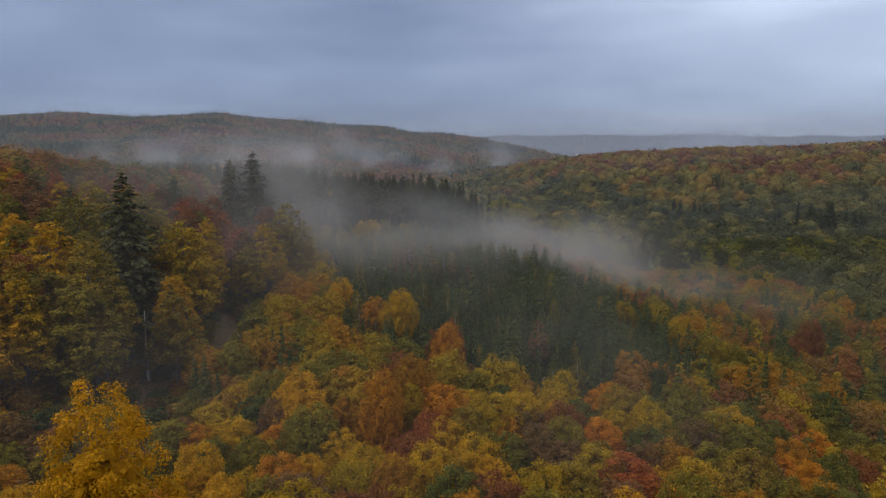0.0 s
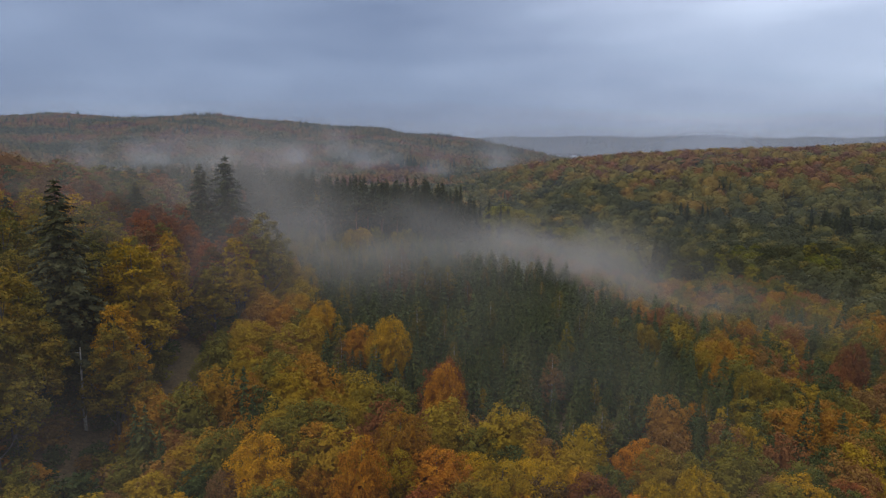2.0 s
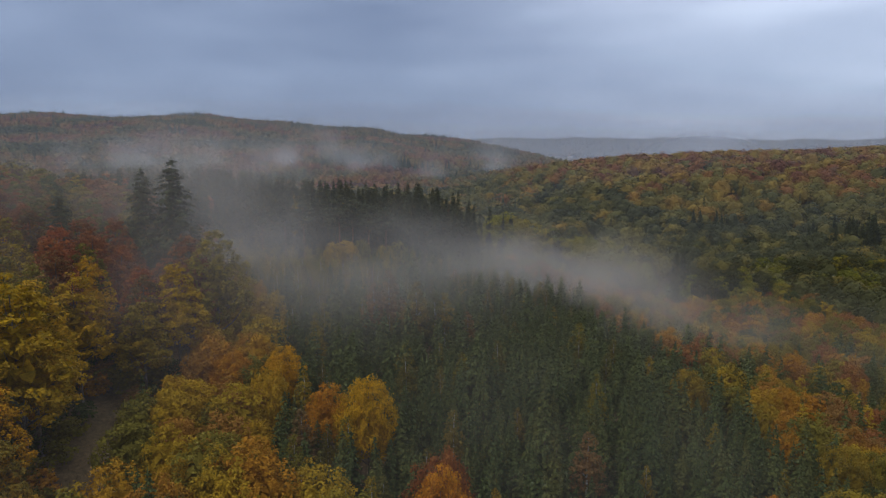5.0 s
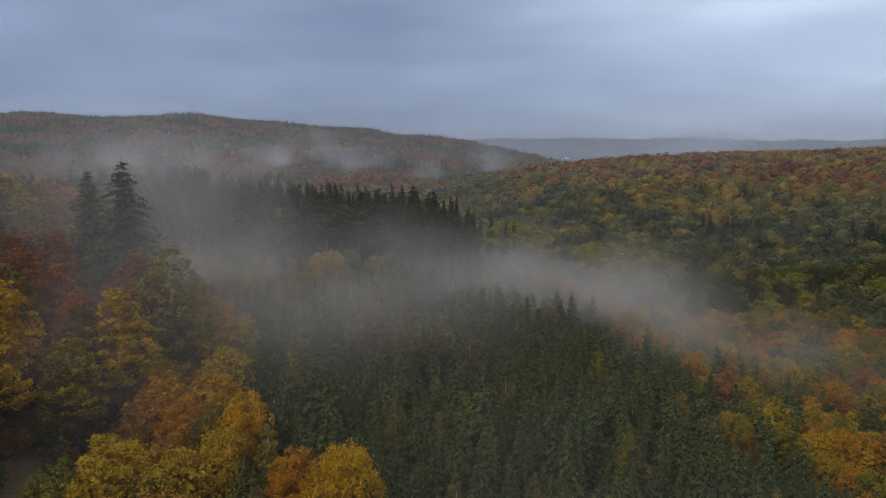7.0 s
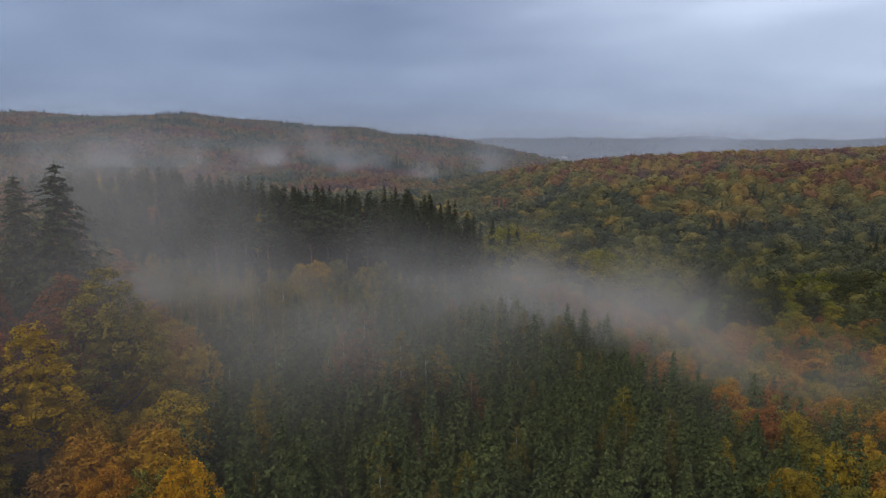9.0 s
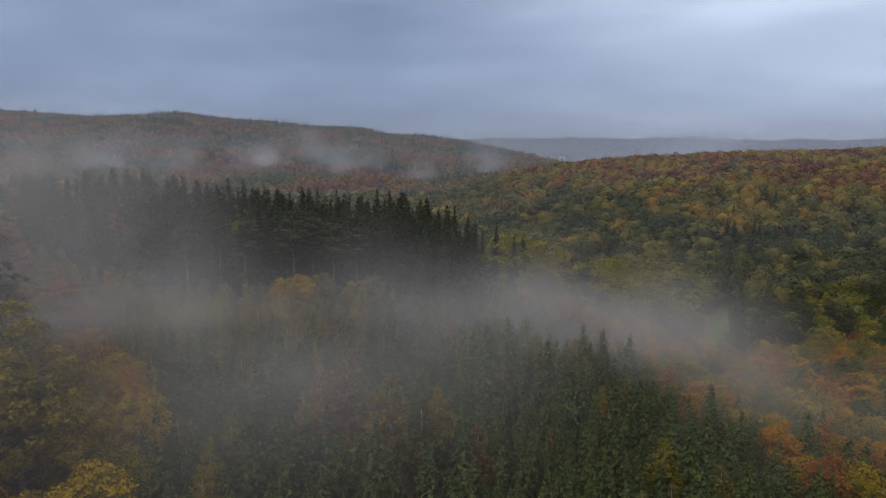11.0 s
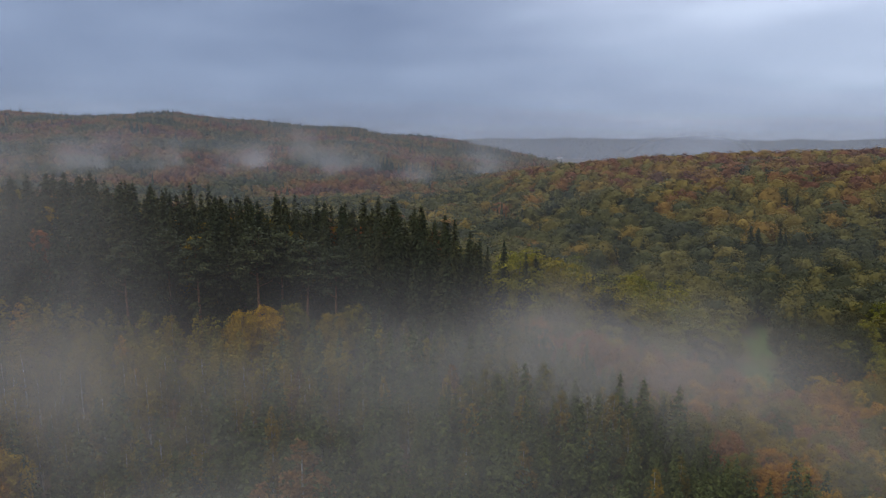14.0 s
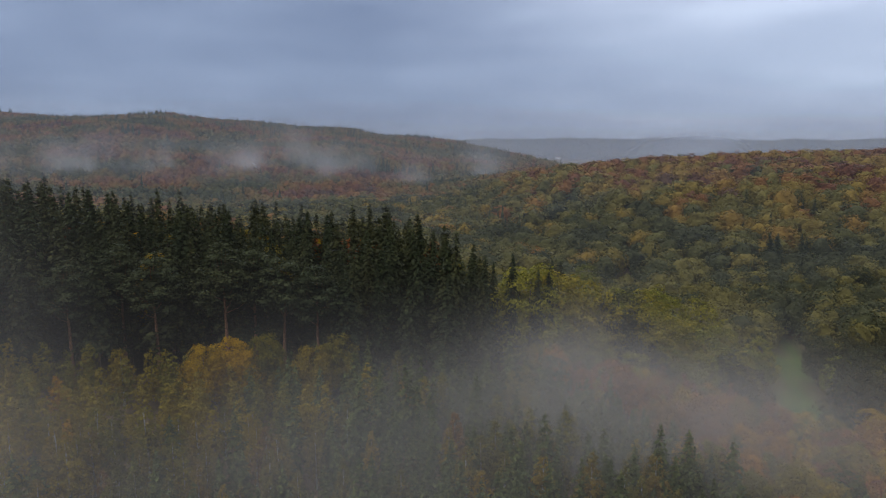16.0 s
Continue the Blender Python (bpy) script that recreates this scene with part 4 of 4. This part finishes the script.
# ---- far settlement on the opposite hillside ----
def house(x, y, w, d, h, turn, look_k):
    z = float(ground_z(x, y))
    ob = new("house")
    ob.matrix_basis = pose(x, y, z - 0.5, 0, 0, turn)
    hw, hd, r = w / 2, d / 2, h + 0.45 * d
    walls = np.array([(sx * hw, sy * hd, q) for q in (0, h) for sx, sy in ((-1, -1), (1, -1), (1, 1), (-1, 1))] + [(-hw, 0, r), (hw, 0, r)])
    wf = [(0, 1, 5), (0, 5, 4), (1, 2, 6), (1, 6, 5), (2, 3, 7), (2, 7, 6), (3, 0, 4), (3, 4, 7), (4, 7, 8), (5, 9, 6)]
    over = np.array([(-hw - 0.5, -hd - 0.6, h - 0.4), (hw + 0.5, -hd - 0.6, h - 0.4), (hw + 0.5, 0, r + 0.15), (-hw - 0.5, 0, r + 0.15), (-hw - 0.5, hd + 0.6, h - 0.4), (hw + 0.5, hd + 0.6, h - 0.4)])
    top = np.concatenate([over, over + np.array([0, 0, 0.35])])
    rf = [(0, 1, 2, 3), (3, 2, 5, 4), (6, 9, 8, 7), (9, 10, 11, 8), (0, 6, 7, 1), (4, 5, 11, 10), (0, 3, 9, 6), (3, 4, 10, 9), (1, 7, 8, 2), (2, 8, 11, 5)]
    for nm, me in (("wall", mesh_of("wall", walls, wf, PLASTER[look_k])), ("roof", mesh_of("roof", top, rf, ROOF_TILE))):
        c = new(nm, me)
        c.parent = ob
    for sx in (-0.3, 0.0, 0.3):
        v = [(sx * w - 0.6, -hd - 0.05, 1.2), (sx * w + 0.6, -hd - 0.05, 1.2), (sx * w + 0.6, -hd - 0.05, 2.6), (sx * w - 0.6, -hd - 0.05, 2.6)]
        v += [(a, b + 0.08, c) for a, b, c in v]
        c = new("window", mesh_of("window", v, [(0, 1, 2, 3), (7, 6, 5, 4), (0, 4, 5, 1), (1, 5, 6, 2), (2, 6, 7, 3), (3, 7, 4, 0)], PANE))
        c.parent = ob
    return tagged(ob, "white plastered house with a tiled roof on a distant hillside", "house", "houses of the far settlement")


for cx, cy, count in ((1060, 3330, 12), (1240, 3360, 10), (2050, 3380, 14), (2350, 3420, 10)):
    for _ in range(count):
        house(cx + rs.normal(0, 60), cy + rs.normal(0, 40), rs.uniform(11, 24), rs.uniform(9, 13), rs.uniform(5, 9), rs.uniform(-40, 40), pick(rs, [2, 1]))


# ---- mist ----
def veils(name, ys, x_span, z_span, cell, density, mat, label, sway=3.0):
    """Layer upon layer of thin vapour across the valley; density(x, y, z) is what one layer holds."""
    vs, fs, ds, base = [], [], [], 0
    for y0 in ys:
        x0, x1 = x_span(y0)
        nx, nz = max(int((x1 - x0) / cell), 8), max(int((z_span[1] - z_span[0]) / (cell * 0.6)), 6)
        X, Z = np.meshgrid(np.linspace(x0, x1, nx), np.linspace(z_span[0], z_span[1], nz))
        Yy = y0 + sway * waves(X, Z + y0 * 7.7, 90, 61)
        D = density(X, Yy, Z)
        vs.append(np.stack([X, Yy, Z], 2).reshape(-1, 3))
        ds.append(D.ravel())
        f = grid_faces(nz, nx)
        fs.append(f[(D.ravel()[f] > 0.003).any(1)] + base)
        base += nx * nz
    v, f, d = np.concatenate(vs), np.concatenate(fs), np.concatenate(ds)
    used, back = np.unique(f, return_inverse=True)
    ob = new(name, mesh_of(name, v[used], back.reshape(f.shape), mat, True, vapour=d[used]))
    return tagged(ob, label, "mist", kind="stuff")


def bank(x, y, z):
    """The valley's mist: a plume over the plantation, a bank before the old spruces and one over the hollow."""
    g = ground_z(x, y)
    plume = 0.95 * bell((x - 7) / 22) * bell((y - 216) / 14) * step((43 + 4 * waves(x, y, 60, 71) - z) / 3) * step((z - 27) / 4)
    high = 1.30 * bell((x + 30) / 20) * bell((y - 240) / 11) * step((57 + 2 * waves(x, y, 40, 76) - z) / 4) * step((z - 24) / 5) * step((-3 - x) / 3)
    over = 0.34 * bell((x + 8) / 30) * bell((y - 248) / 14) * step((36 + 4 * waves(x, y, 60, 78) - z) / 4) * step((z - 18) / 5)
    mid = 1.50 * bell((x - 70) / 25) * bell((y - 290) / 19) * step((22 + 4 * waves(x, y, 50, 72) - z) / 3)
    veil = 0.08 * bell((x + 78) / 30) * bell((y - 284) / 20) * step((50 - z) / 5)
    slope = 0.46 * bell((x + 62) / 28) * bell((y - 194) / 20) * step((56 - z) / 4)
    back = 0.25 * bell((x - 52) / 20) * bell((y - 308) / 12) * step((20 - z) / 5)
    fill = 0.28 * bell((x - 28) / 22) * bell((y - 292) / 10) * step((17 + 3 * waves(x, y, 50, 74) - z) / 3)
    right = 0.42 * bell((x - 96) / 26) * bell((y - 258) / 20) * step((17 + 4 * waves(x, y, 45, 73) - z) / 3)
    low = 0.36 * bell((x - 136) / 24) * bell((y - 238) / 16) * step((7 + 4 * waves(x, y, 45, 75) - z) / 3)
    return 0.175 * np.clip(plume + high + over + mid + right + fill + low + back + veil + slope, 0, 1.65) * step((z - g + 4) / 3)


veils("mist_bank", np.arange(172, 344, 5.0), lambda y: (-150, 185), (-26, 76), 5.0, bank, MIST, "grey mist drifting over the tree tops in the valley", 2.0)


def damp(x, y, z):
    """The faint damp haze that hangs over all of the near wood."""
    return (0.006 + 0.018 * step((108 - y) / 8) * step((x - 5) / 12) + 0.003 * step((108 - y) / 8) + 0.006 * waves(x, y, 130, 77) + 0.055 * step(-(x + 30) / 8) * step((165 - y) / 8) * step((y - 90) / 6) * step((z - 23) / 4) + 0.06 * bell((x - 34) / 15) * bell((y - 130) / 14)) * step((42 - z) / 4)


veils("damp_haze", np.array([68, 80, 92, 104, 122, 141, 160, 179, 198]), lambda y: (-0.75 * y - 40, 1.0 * y + 60), (-24, 54), 12.0, damp, MIST, "faint damp haze over the near wood")


def steam(x, y, z):
    """Ragged wisps that rise from the far slope."""
    g = ground_z(x, y)
    d = 0
    for cx, cy, w, rise in ((-357, 1200, 38, 62), (-191, 1190, 34, 50), (-75, 1200, 42, 75), (0, 1150, 30, 45), (129, 1110, 34, 48), (205, 1130, 30, 58), (-270, 1220, 30, 45), (-130, 1230, 24, 40),
                            (-460, 1190, 40, 45), (60, 1230, 24, 40)):
        d = d + bell((x - cx - 0.45 * (z - g)) / (0.85 * w)) * bell((y - cy) / 38) * step((0.8 * rise - (z - g)) / 10)
    return 0.34 * np.clip(d, 0, 1.2) * step((z - g + 2) / 5)


veils("hillside_steam", np.arange(1070, 1310, 24.0), lambda y: (-620, 420), (-24, 130), 11.0, steam, STEAM, "wisps of steam rising from the far wooded slope", 0.0)


def air(x, y, z):
    rising = 1 + 1.0 * bell((x - 0.545 * y) / 150) * (y > 2600) * step((112 - z) / 14)     # a faint column of steam far up the valley
    return np.interp(y, [380, 800, 1400, 2300, 2700, 3500], [0.030, 0.048, 0.068, 0.09, 0.27, 0.35]) * step((170 - z) / 45) * rising


veils("distant_haze", np.array([385, 440, 620, 830, 1080, 1400, 1800, 2300, 2700, 3100, 3280]), lambda y: (-0.9 * y - 150, 1.25 * y + 200), (-70, 340), 45.0, air, HAZE, "thin damp haze between the hills", 0.0)
